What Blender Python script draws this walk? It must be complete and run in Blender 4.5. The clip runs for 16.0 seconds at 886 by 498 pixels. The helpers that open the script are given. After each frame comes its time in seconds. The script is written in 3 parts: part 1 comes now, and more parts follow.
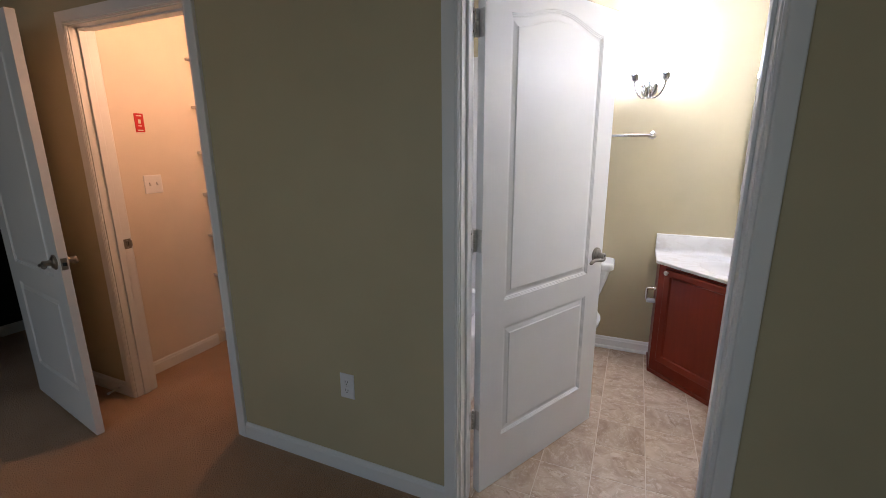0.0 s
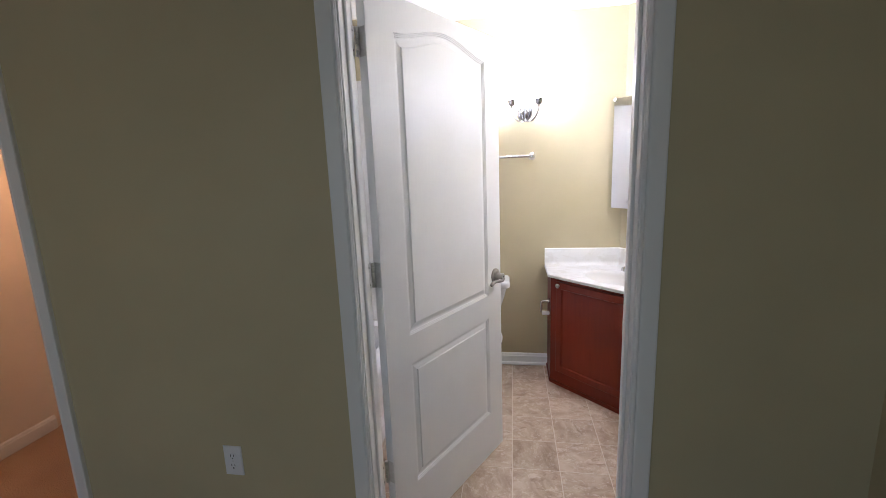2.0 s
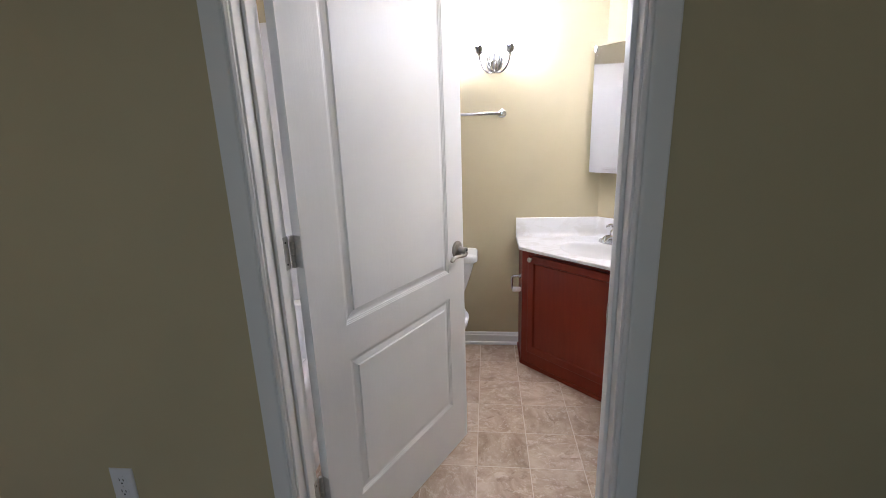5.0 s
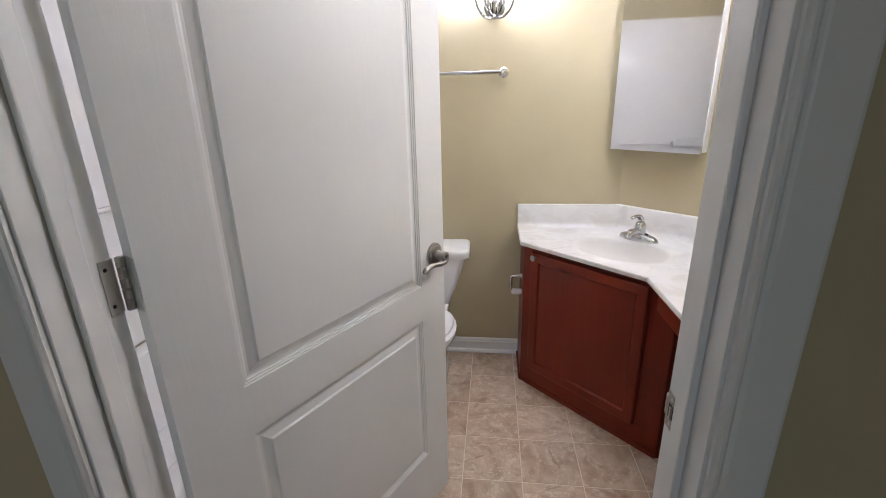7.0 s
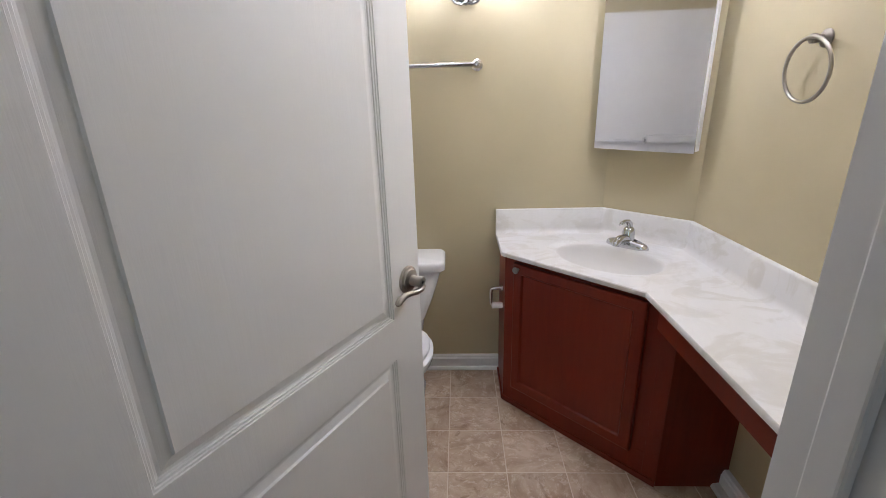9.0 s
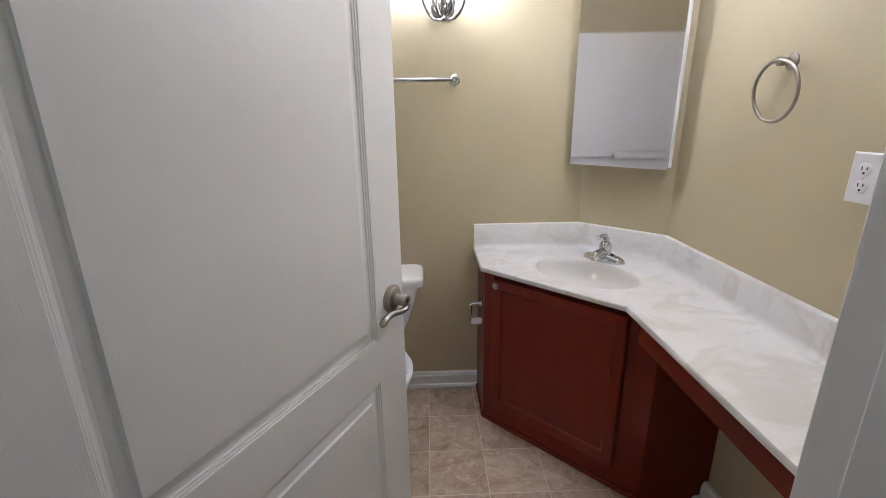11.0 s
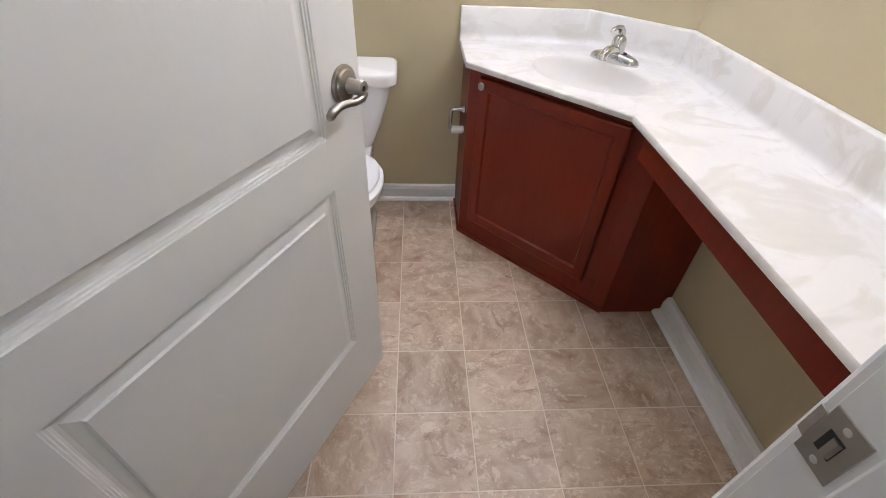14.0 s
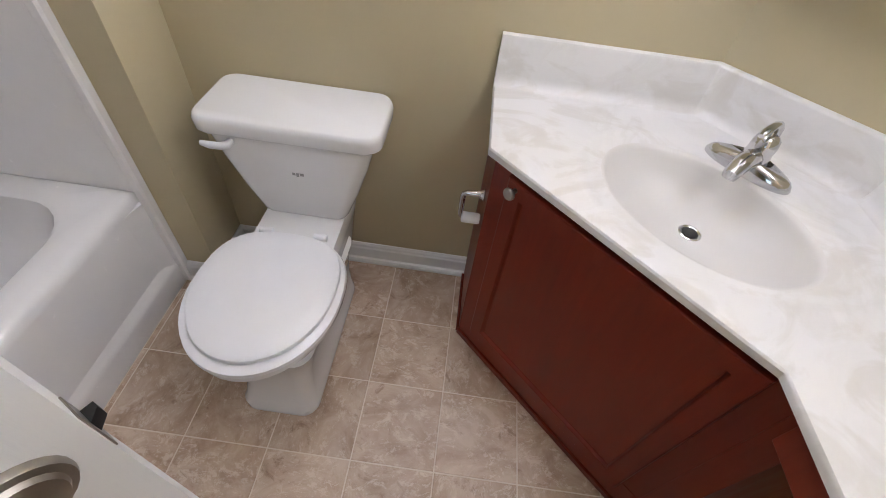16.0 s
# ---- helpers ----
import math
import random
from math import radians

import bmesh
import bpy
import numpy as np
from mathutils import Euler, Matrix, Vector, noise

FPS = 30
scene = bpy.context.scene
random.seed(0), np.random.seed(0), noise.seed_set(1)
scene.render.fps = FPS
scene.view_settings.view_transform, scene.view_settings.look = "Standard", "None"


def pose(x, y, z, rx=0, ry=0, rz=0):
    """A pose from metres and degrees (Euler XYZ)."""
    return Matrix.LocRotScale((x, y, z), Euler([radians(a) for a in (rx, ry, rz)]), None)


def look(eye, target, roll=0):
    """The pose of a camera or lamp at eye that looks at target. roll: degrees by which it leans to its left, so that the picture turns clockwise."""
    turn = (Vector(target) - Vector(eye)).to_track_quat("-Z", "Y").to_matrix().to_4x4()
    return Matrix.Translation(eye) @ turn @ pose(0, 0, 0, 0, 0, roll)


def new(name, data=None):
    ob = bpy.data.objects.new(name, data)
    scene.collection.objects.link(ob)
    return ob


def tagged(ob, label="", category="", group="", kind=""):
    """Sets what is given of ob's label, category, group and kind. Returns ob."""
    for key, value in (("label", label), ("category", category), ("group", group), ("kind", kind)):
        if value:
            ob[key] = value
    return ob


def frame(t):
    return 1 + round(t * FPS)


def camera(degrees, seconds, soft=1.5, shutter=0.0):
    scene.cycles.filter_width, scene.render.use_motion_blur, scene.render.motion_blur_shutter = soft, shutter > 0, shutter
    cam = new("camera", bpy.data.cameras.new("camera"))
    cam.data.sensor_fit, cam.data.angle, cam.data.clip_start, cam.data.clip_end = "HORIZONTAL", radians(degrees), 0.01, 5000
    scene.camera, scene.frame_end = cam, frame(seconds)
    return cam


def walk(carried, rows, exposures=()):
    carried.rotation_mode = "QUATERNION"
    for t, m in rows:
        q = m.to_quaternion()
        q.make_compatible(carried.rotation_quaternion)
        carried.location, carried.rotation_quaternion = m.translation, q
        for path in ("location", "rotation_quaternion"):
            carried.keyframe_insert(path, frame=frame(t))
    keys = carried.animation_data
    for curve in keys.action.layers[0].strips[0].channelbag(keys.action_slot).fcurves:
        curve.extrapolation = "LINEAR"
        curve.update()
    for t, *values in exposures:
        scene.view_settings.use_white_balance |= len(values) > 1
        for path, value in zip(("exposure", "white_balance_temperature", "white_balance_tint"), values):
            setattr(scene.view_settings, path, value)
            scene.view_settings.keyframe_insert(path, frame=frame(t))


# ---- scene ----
# ---- camera and light levels ----
WINDOW_POWER, SHADE_GLOW, BULB_GLOW, CLOSET_GLOW = 13.4, 90.0, 235.0, 310.0
cam = camera(91.1, 16.0, soft=0.9)
PATH = [
    (0, (0.161, 0.002, 1.474), (-0.623, 1.782, 1.009), -0.4),
    (0.5, (0.197, 0.088, 1.47), (-0.424, 1.936, 1.022), -1.8),
    (1, (0.197, 0.119, 1.468), (-0.36, 1.996, 1.057), -1.9),
    (1.5, (0.139, 0.123, 1.474), (-0.239, 2.047, 1.078), -1.7),
    (2, (0.101, 0.118, 1.481), (-0.216, 2.057, 1.108), -2.2),
    (2.5, (0.086, 0.115, 1.469), (-0.157, 2.069, 1.116), -2.5),
    (3, (0.067, 0.111, 1.462), (-0.107, 2.07, 1.096), -2.8),
    (3.5, (0.061, 0.109, 1.447), (-0.057, 2.068, 1.066), -2.7),
    (3.7, (0.069, 0.117, 1.45), (-0.029, 2.076, 1.056), -2.7),
    (6, (0.172, 0.753, 1.37), (-0.105, 2.648, 0.794), -1.5),
    (6.5, (0.147, 0.849, 1.367), (-0.083, 2.743, 0.768), -1.1),
    (7, (0.193, 0.959, 1.37), (-0.031, 2.848, 0.753), -1.3),
    (7.5, (0.233, 1.038, 1.359), (0.0, 2.929, 0.749), -1.4),
    (8, (0.236, 1.082, 1.349), (-0.042, 2.962, 0.724), -1.6),
    (8.5, (0.191, 1.144, 1.362), (-0.067, 3.024, 0.73), -1.6),
    (9, (0.152, 1.181, 1.37), (0.072, 3.077, 0.737), -1.6),
    (9.5, (0.119, 1.215, 1.376), (0.102, 3.112, 0.743), -1.6),
    (10, (0.117, 1.222, 1.374), (0.143, 3.128, 0.767), -1.6),
    (10.2, (0.112, 1.223, 1.373), (0.167, 3.137, 0.797), -1.2),
    (12.3, (0.118, 1.189, 1.361), (0.165, 3.096, 0.76), 0.1),
    (12.5, (0.094, 1.192, 1.348), (0.158, 3.067, 0.654), 0.8),
    (13, (0.092, 1.209, 1.319), (0.178, 2.987, 0.406), 1.7),
    (13.5, (0.114, 1.254, 1.291), (0.215, 2.899, 0.157), 2.2),
    (14, (0.155, 1.376, 1.249), (0.275, 2.892, -0.049), 2.9),
    (14.5, (0.173, 1.531, 1.231), (0.328, 2.951, -0.169), 0.2),
    (15, (0.178, 1.744, 1.25), (0.578, 3.09, -0.174), -1.1),
    (15.5, (0.244, 1.958, 1.263), (0.537, 3.29, -0.2), 4.6),
    (16, (0.267, 2.191, 1.284), (0.255, 3.524, -0.207), 7.8),
]
EXPOSURES = [(0, 0.14, 6120, 11), (1.5, 0.29, 6120, 11), (3.5, 0.28, 6120, 11), (6, 0.21, 6200, 11), (7.5, -0.06, 6280, 10), (9, -0.22, 6250, 10), (10, -0.34, 6250, 10), (12.5, -0.42, 6250, 10), (13, 0.04, 6250, 10), (13.5, 0.24, 6250, 10), (14.5, 0.29, 6250, 10), (15, 0.32, 6300, 10), (16, -0.09, 6350, 10)]
walk(cam, [(t, look(eye, target, roll)) for t, eye, target, roll in PATH], EXPOSURES)

# ---- world and light ----
world = bpy.data.worlds.new("sky")
world.use_nodes = True
scene.world = world
wn = world.node_tree.nodes
sky = wn.new("ShaderNodeTexSky")
sky.sky_type, sky.sun_disc, sky.sun_elevation, sky.sun_rotation = "NISHITA", False, radians(35), radians(150)
world.node_tree.links.new(sky.outputs[0], wn["Background"].inputs[0])
wn["Background"].inputs[1].default_value = 0.08


def area_lamp(name, m, sx, sy, power, color):
    data = bpy.data.lights.new(name, "AREA")
    data.shape, data.size, data.size_y, data.energy, data.color = "RECTANGLE", sx, sy, power, color
    ob = new(name, data)
    ob.matrix_world = m
    return ob


# daylight in the bedroom window behind the start of the walk
area_lamp("window_daylight", look((-0.9, -2.55, 1.30), (-0.8, 0.0, 0.5)), 1.5, 1.3, WINDOW_POWER, (0.69, 0.86, 1.0))

# ---- materials ----


def nodes_of(name):
    m = bpy.data.materials.new(name)
    m.use_nodes = True
    return m, m.node_tree.nodes, m.node_tree.links, m.node_tree.nodes["Principled BSDF"]


def coords(n, l, scale=(1, 1, 1), kind="Object"):
    tc, mp = n.new("ShaderNodeTexCoord"), n.new("ShaderNodeMapping")
    mp.inputs["Scale"].default_value = scale
    l.new(tc.outputs[kind], mp.inputs[0])
    return mp.outputs[0]


def noise_tex(n, l, vec, scale, detail=4, rough=0.55, distort=0.0):
    t = n.new("ShaderNodeTexNoise")
    t.inputs["Scale"].default_value, t.inputs["Detail"].default_value = scale, detail
    t.inputs["Roughness"].default_value, t.inputs["Distortion"].default_value = rough, distort
    l.new(vec, t.inputs["Vector"])
    return t.outputs[0]


def ramp(n, l, fac, stops):
    r = n.new("ShaderNodeValToRGB")
    e = r.color_ramp.elements
    while len(e) < len(stops):
        e.new(0.5)
    for el, (p, c) in zip(e, stops):
        el.position, el.color = p, (*c, 1)
    l.new(fac, r.inputs[0])
    return r.outputs[0]


def mix(n, l, fac, a, b, mode="MIX"):
    x = n.new("ShaderNodeMix")
    x.data_type, x.blend_type = "RGBA", mode
    for sock, v in ((x.inputs[0], fac), (x.inputs[6], a), (x.inputs[7], b)):
        if hasattr(v, "is_linked"):
            l.new(v, sock)
        else:
            sock.default_value = v if isinstance(v, float) else (*v, 1)
    return x.outputs[2]


def bump(n, l, bsdf, height, strength, distance=0.002):
    b = n.new("ShaderNodeBump")
    b.inputs["Strength"].default_value, b.inputs["Distance"].default_value = strength, distance
    l.new(height, b.inputs["Height"])
    l.new(b.outputs[0], bsdf.inputs["Normal"])


def paint(name, color, rough, peel=0.15, scale=260, vary=0.06):
    m, n, l, b = nodes_of(name)
    v = coords(n, l)
    big = noise_tex(n, l, v, 1.7, 3)
    dark = tuple(c * (1 - vary) for c in color)
    light = tuple(min(1, c * (1 + vary)) for c in color)
    l.new(ramp(n, l, big, [(0.3, dark), (0.7, light)]), b.inputs["Base Color"])
    fine = noise_tex(n, l, v, scale, 2)
    l.new(ramp(n, l, noise_tex(n, l, v, 9, 4), [(0.35, (rough - 0.05,) * 3), (0.7, (rough + 0.06,) * 3)]), b.inputs["Roughness"])
    bump(n, l, b, fine, peel, 0.001)
    return m


def plain(name, color, rough, metal=0.0, coat=0.0, scuff=0.04, scale=14):
    m, n, l, b = nodes_of(name)
    v = coords(n, l)
    t = noise_tex(n, l, v, scale, 5)
    l.new(ramp(n, l, t, [(0.3, tuple(c * (1 - scuff) for c in color)), (0.7, color)]), b.inputs["Base Color"])
    l.new(ramp(n, l, t, [(0.3, (rough,) * 3), (0.75, (min(1, rough + 0.06),) * 3)]), b.inputs["Roughness"])
    b.inputs["Metallic"].default_value, b.inputs["Coat Weight"].default_value = metal, coat
    return m


def glow(name, color, strength):
    m, n, l, b = nodes_of(name)
    b.inputs["Base Color"].default_value = (0.9, 0.9, 0.9, 1)
    b.inputs["Emission Color"].default_value, b.inputs["Emission Strength"].default_value = (*color, 1), strength
    return m


def door_paint(name):
    m, n, l, b = nodes_of(name)
    b.inputs["Base Color"].default_value = (0.80, 0.80, 0.79, 1)
    grain = noise_tex(n, l, coords(n, l, (1, 1, 0.055)), 210, 4, 0.7, 0.6)
    wide = n.new("ShaderNodeTexWave")
    wide.wave_type, wide.bands_direction = "BANDS", "X"
    wide.inputs["Scale"].default_value, wide.inputs["Distortion"].default_value = 14, 9
    wide.inputs["Detail"].default_value, wide.inputs["Detail Scale"].default_value = 3, 0.7
    l.new(coords(n, l, (1, 1, 0.13)), wide.inputs["Vector"])
    both = n.new("ShaderNodeMath")
    both.operation = "ADD"
    l.new(grain, both.inputs[0])
    less = n.new("ShaderNodeMath")
    less.operation = "MULTIPLY"
    less.inputs[1].default_value = 0.14
    l.new(wide.outputs[1], less.inputs[0])
    l.new(less.outputs[0], both.inputs[1])
    bump(n, l, b, both.outputs[0], 0.24, 0.0010)
    l.new(ramp(n, l, grain, [(0.3, (0.36,) * 3), (0.7, (0.5,) * 3)]), b.inputs["Roughness"])
    l.new(ramp(n, l, noise_tex(n, l, coords(n, l), 2.2, 3), [(0.3, (0.77, 0.77, 0.765)), (0.7, (0.82, 0.82, 0.815))]), b.inputs["Base Color"])
    return m


def carpet_mat(name):
    m, n, l, b = nodes_of(name)
    v = coords(n, l)
    fibre = noise_tex(n, l, v, 170, 4, 0.8)
    patch = noise_tex(n, l, v, 3.5, 4)
    tuft = n.new("ShaderNodeTexVoronoi")
    tuft.inputs["Scale"].default_value = 150
    l.new(v, tuft.inputs["Vector"])
    c = ramp(n, l, fibre, [(0.25, (0.20, 0.106, 0.050)), (0.55, (0.44, 0.268, 0.145)), (0.8, (0.64, 0.43, 0.26))])
    l.new(mix(n, l, 0.45, c, ramp(n, l, patch, [(0.3, (0.34, 0.19, 0.092)), (0.7, (0.56, 0.345, 0.19))])), b.inputs["Base Color"])
    b.inputs["Roughness"].default_value, b.inputs["Sheen Weight"].default_value = 0.95, 0.3
    add = n.new("ShaderNodeMath")
    l.new(fibre, add.inputs[0])
    l.new(tuft.outputs[0], add.inputs[1])
    bump(n, l, b, add.outputs[0], 0.9, 0.006)
    return m


def vinyl_mat(name):
    m, n, l, b = nodes_of(name)
    v = coords(n, l)
    info = n.new("ShaderNodeObjectInfo")
    shift = n.new("ShaderNodeVectorMath")
    shift.operation = "MULTIPLY_ADD"
    comb = n.new("ShaderNodeCombineXYZ")
    for i in range(3):
        l.new(info.outputs["Random"], comb.inputs[i])
    l.new(comb.outputs[0], shift.inputs[0])
    shift.inputs[1].default_value = (37, 61, 17)
    step = n.new("ShaderNodeMath")
    step.operation, step.inputs[1].default_value = "GREATER_THAN", 0.55
    l.new(info.outputs["Random"], step.inputs[0])
    way = n.new("ShaderNodeVectorMath")
    way.operation = "MULTIPLY"
    l.new(v, way.inputs[0])
    l.new(mix(n, l, step.outputs[0], (1.0, 0.72, 1.0), (0.75, 1.0, 1.0)), way.inputs[1])
    l.new(way.outputs[0], shift.inputs[2])
    p = shift.outputs[0]
    cloud = noise_tex(n, l, p, 9, 6, 0.68, 0.8)
    base = ramp(n, l, cloud, [(0.32, (0.325, 0.220, 0.146)), (0.48, (0.455, 0.338, 0.244)), (0.62, (0.55, 0.434, 0.335))])
    flake = noise_tex(n, l, p, 24, 9, 0.80, 0.5)
    pale = ramp(n, l, flake, [(0.535, (0, 0, 0)), (0.60, (0.62, 0.62, 0.62))])
    c = mix(n, l, pale, base, (0.68, 0.58, 0.48))
    fleck = ramp(n, l, noise_tex(n, l, p, 70, 6, 0.7, 0.8), [(0.55, (0, 0, 0)), (0.62, (0.7, 0.7, 0.7))])
    patch = ramp(n, l, noise_tex(n, l, p, 8, 3), [(0.42, (0, 0, 0)), (0.58, (1, 1, 1))])
    c = mix(n, l, mix(n, l, 1.0, fleck, patch, "MULTIPLY"), c, (0.64, 0.545, 0.45))
    rust = ramp(n, l, noise_tex(n, l, p, 12, 7, 0.75, 1.0), [(0.57, (0, 0, 0)), (0.66, (0.75, 0.75, 0.75))])
    c = mix(n, l, rust, c, (0.26, 0.165, 0.105))
    tone = ramp(n, l, info.outputs["Random"], [(0.0, (0.84, 0.82, 0.80)), (1.0, (1.08, 1.08, 1.09))])
    l.new(mix(n, l, 1.0, c, tone, "MULTIPLY"), b.inputs["Base Color"])
    l.new(ramp(n, l, flake, [(0.3, (0.34,) * 3), (0.7, (0.46,) * 3)]), b.inputs["Roughness"])
    bump(n, l, b, flake, 0.25, 0.0015)
    return m


def marble_mat(name):
    m, n, l, b = nodes_of(name)
    v = coords(n, l, (1, 1, 1))
    swirl = noise_tex(n, l, v, 4.2, 7, 0.60, 1.4)
    soft = noise_tex(n, l, coords(n, l, (1.0, 1.4, 1.6)), 3.8, 5, 0.56, 1.9)
    where = ramp(n, l, noise_tex(n, l, v, 3.1, 2), [(0.42, (0, 0, 0)), (0.60, (1, 1, 1))])
    vein = ramp(n, l, swirl, [(0.46, (0, 0, 0)), (0.515, (0.32, 0.32, 0.32)), (0.56, (0.15, 0.15, 0.15)), (0.63, (0, 0, 0))])
    c = mix(n, l, ramp(n, l, soft, [(0.50, (0, 0, 0)), (0.58, (0.65, 0.65, 0.65)), (0.68, (0.9, 0.9, 0.9))]), (0.725, 0.71, 0.695), (0.615, 0.588, 0.545))
    c = mix(n, l, mix(n, l, 1.0, vein, where, "MULTIPLY"), c, (0.585, 0.56, 0.52))
    l.new(c, b.inputs["Base Color"])
    b.inputs["Roughness"].default_value, b.inputs["Specular IOR Level"].default_value = 0.35, 0.4
    return m


def cherry_mat(name):
    m, n, l, b = nodes_of(name)
    v = coords(n, l, (1, 1, 0.07))
    grain = noise_tex(n, l, v, 46, 5, 0.65, 0.8)
    blot = noise_tex(n, l, coords(n, l, (1, 1, 0.4)), 5, 3)
    c = ramp(n, l, grain, [(0.25, (0.126, 0.0122, 0.0043)), (0.6, (0.164, 0.0170, 0.0058)), (0.85, (0.198, 0.0225, 0.0074))])
    l.new(mix(n, l, ramp(n, l, blot, [(0.35, (0, 0, 0)), (0.7, (0.4, 0.4, 0.4))]), c, (0.205, 0.0285, 0.0090)), b.inputs["Base Color"])
    l.new(ramp(n, l, grain, [(0.3, (0.30,) * 3), (0.7, (0.40,) * 3)]), b.inputs["Roughness"])
    b.inputs["Specular IOR Level"].default_value = 0.28
    bump(n, l, b, grain, 0.06, 0.0006)
    return m


WALL = paint("olive_beige_wall_paint", (0.502, 0.434, 0.280), 0.55)
CREAM = paint("cream_closet_paint", (0.76, 0.68, 0.58), 0.6)
# near-black colour stands in for the darkness of the unlit far room
UNLITWALL = paint("unlit_room_black", (0.006, 0.006, 0.006), 0.7)
CEIL = paint("white_ceiling_paint", (0.86, 0.85, 0.83), 0.8, 0.5, 120)
TRIM = paint("white_trim_paint", (0.79, 0.79, 0.78), 0.45, 0.03, 90, 0.02)
DOOR = door_paint("white_moulded_door_paint")
CARPET = carpet_mat("brown_cut_pile_carpet")
VINYL = vinyl_mat("mottled_taupe_vinyl")
SEAM = plain("pale_vinyl_seam", (0.68, 0.59, 0.49), 0.6)
MARBLE = marble_mat("cultured_marble")
BASIN = plain("white_basin_gelcoat", (0.67, 0.648, 0.620), 0.40, 0, 0, 0.0, 3)
CHERRY = cherry_mat("cherry_stained_wood")
PORCELAIN = plain("white_porcelain", (0.82, 0.82, 0.82), 0.08, 0, 0.6, 0.015)
PLASTIC = plain("white_plastic", (0.80, 0.80, 0.82), 0.28, 0, 0.1, 0.02)
FIBREGLASS = plain("white_fibreglass", (0.84, 0.825, 0.815), 0.22, 0, 0.3, 0.025)
CHROME = plain("chrome", (0.60, 0.60, 0.61), 0.07, 1.0)
# sconce chrome, with the dark reflections of the room put into its colour
SCONCEMETAL = plain("darkened_chrome", (0.40, 0.40, 0.41), 0.10, 1.0)
NICKEL = plain("brushed_nickel", (0.39, 0.36, 0.325), 0.32, 1.0, 0, 0.12, 60)
STEEL = plain("dull_steel", (0.66, 0.65, 0.63), 0.45, 0.4, 0, 0.15, 60)
DARKSTEEL = plain("blackened_steel", (0.03, 0.03, 0.03), 0.3, 0.6)
DARK = plain("dark_slot", (0.012, 0.012, 0.012), 0.5)
RED = plain("red_card", (0.52, 0.012, 0.012), 0.45)
INK = plain("pale_print", (0.75, 0.70, 0.60), 0.5)
GREYPRINT = plain("grey_print", (0.30, 0.30, 0.30), 0.4)
MIRROR = plain("mirror_silver", (0.94, 0.945, 0.95), 0.015, 1.0, 0, 0.0)
SHADE = glow("frosted_shade_glow", (0.988, 1.0, 1.17), SHADE_GLOW)
LAMP = glow("lamp_glow", (0.988, 1.0, 1.17), BULB_GLOW)
BULB = glow("warm_bulb_glow", (1.0, 0.54, 0.32), CLOSET_GLOW)

# ---- mesh helpers ----


def place(name, bm, material, smooth=False):
    bmesh.ops.recalc_face_normals(bm, faces=bm.faces)
    me = bpy.data.meshes.new(name)
    bm.to_mesh(me)
    bm.free()
    for p in me.polygons:
        p.use_smooth = smooth
    me.materials.append(material)
    if smooth:
        me.set_sharp_from_angle(angle=radians(38))
    return new(name, me)


def part(name, bm, material, parent, label="", smooth=False):
    ob = place(name, bm, material, smooth)
    ob.parent = parent
    if label:
        ob["label"] = label
    return ob


def thing(name, label, category, group="", m=None, kind=""):
    ob = new(name)
    ob.empty_display_size = 0.1
    if m is not None:
        ob.matrix_world = m
    return tagged(ob, label, category, group, kind)


def structure(name, bm, material, label, category, smooth=False):
    return tagged(place(name, bm, material, smooth), label, category, "", "structure")


def box(bm, lo, hi, bevel=0.0, seg=2):
    c = [(a + b) / 2 for a, b in zip(lo, hi)]
    s = [abs(b - a) for a, b in zip(lo, hi)]
    r = bmesh.ops.create_cube(bm, size=1, matrix=Matrix.LocRotScale(c, None, s))
    if bevel:
        vs = set(r["verts"])
        bmesh.ops.bevel(bm, geom=[e for e in bm.edges if set(e.verts) <= vs], offset=bevel, segments=seg, affect="EDGES", profile=0.5)
    return bm


def boxes(items, bevel=0.0):
    bm = bmesh.new()
    for lo, hi in items:
        box(bm, lo, hi, bevel)
    return bm


def loft(rings, cap0=True, cap1=True, closed=True, bm=None):
    bm = bm or bmesh.new()
    vs = [[bm.verts.new(p) for p in ring] for ring in rings]
    k = len(vs[0])
    for a, b in zip(vs, vs[1:]):
        for i in range(k if closed else k - 1):
            j = (i + 1) % k
            bm.faces.new((a[i], a[j], b[j], b[i]))
    if cap0:
        bm.faces.new(vs[0])
    if cap1:
        bm.faces.new(vs[-1])
    return bm


def circle(c, r, axis_a, axis_b, n=20):
    c, a, b = Vector(c), Vector(axis_a), Vector(axis_b)
    return [c + a * (r * math.cos(2 * math.pi * i / n)) + b * (r * math.sin(2 * math.pi * i / n)) for i in range(n)]


def lathe(c, axis, profile, n=24, bm=None):
    """profile: radius and distance along the axis from c."""
    ax = Vector(axis).normalized()
    a = ax.orthogonal().normalized()
    b = ax.cross(a)
    return loft([circle(Vector(c) + ax * h, max(r, 0.0003), a, b, n) for r, h in profile], bm=bm)


def tube(points, radius, n=12, bm=None, flat=1.0):
    pts = [Vector(p) for p in points]
    rings, a = [], None
    for i, p in enumerate(pts):
        d = (pts[min(i + 1, len(pts) - 1)] - pts[max(i - 1, 0)]).normalized()
        a = d.orthogonal().normalized() if a is None else (a - d * a.dot(d)).normalized()
        r = radius[i] if isinstance(radius, (list, tuple)) else radius
        rings.append(circle(p, r, a, d.cross(a) * flat, n))
    return loft(rings, bm=bm)


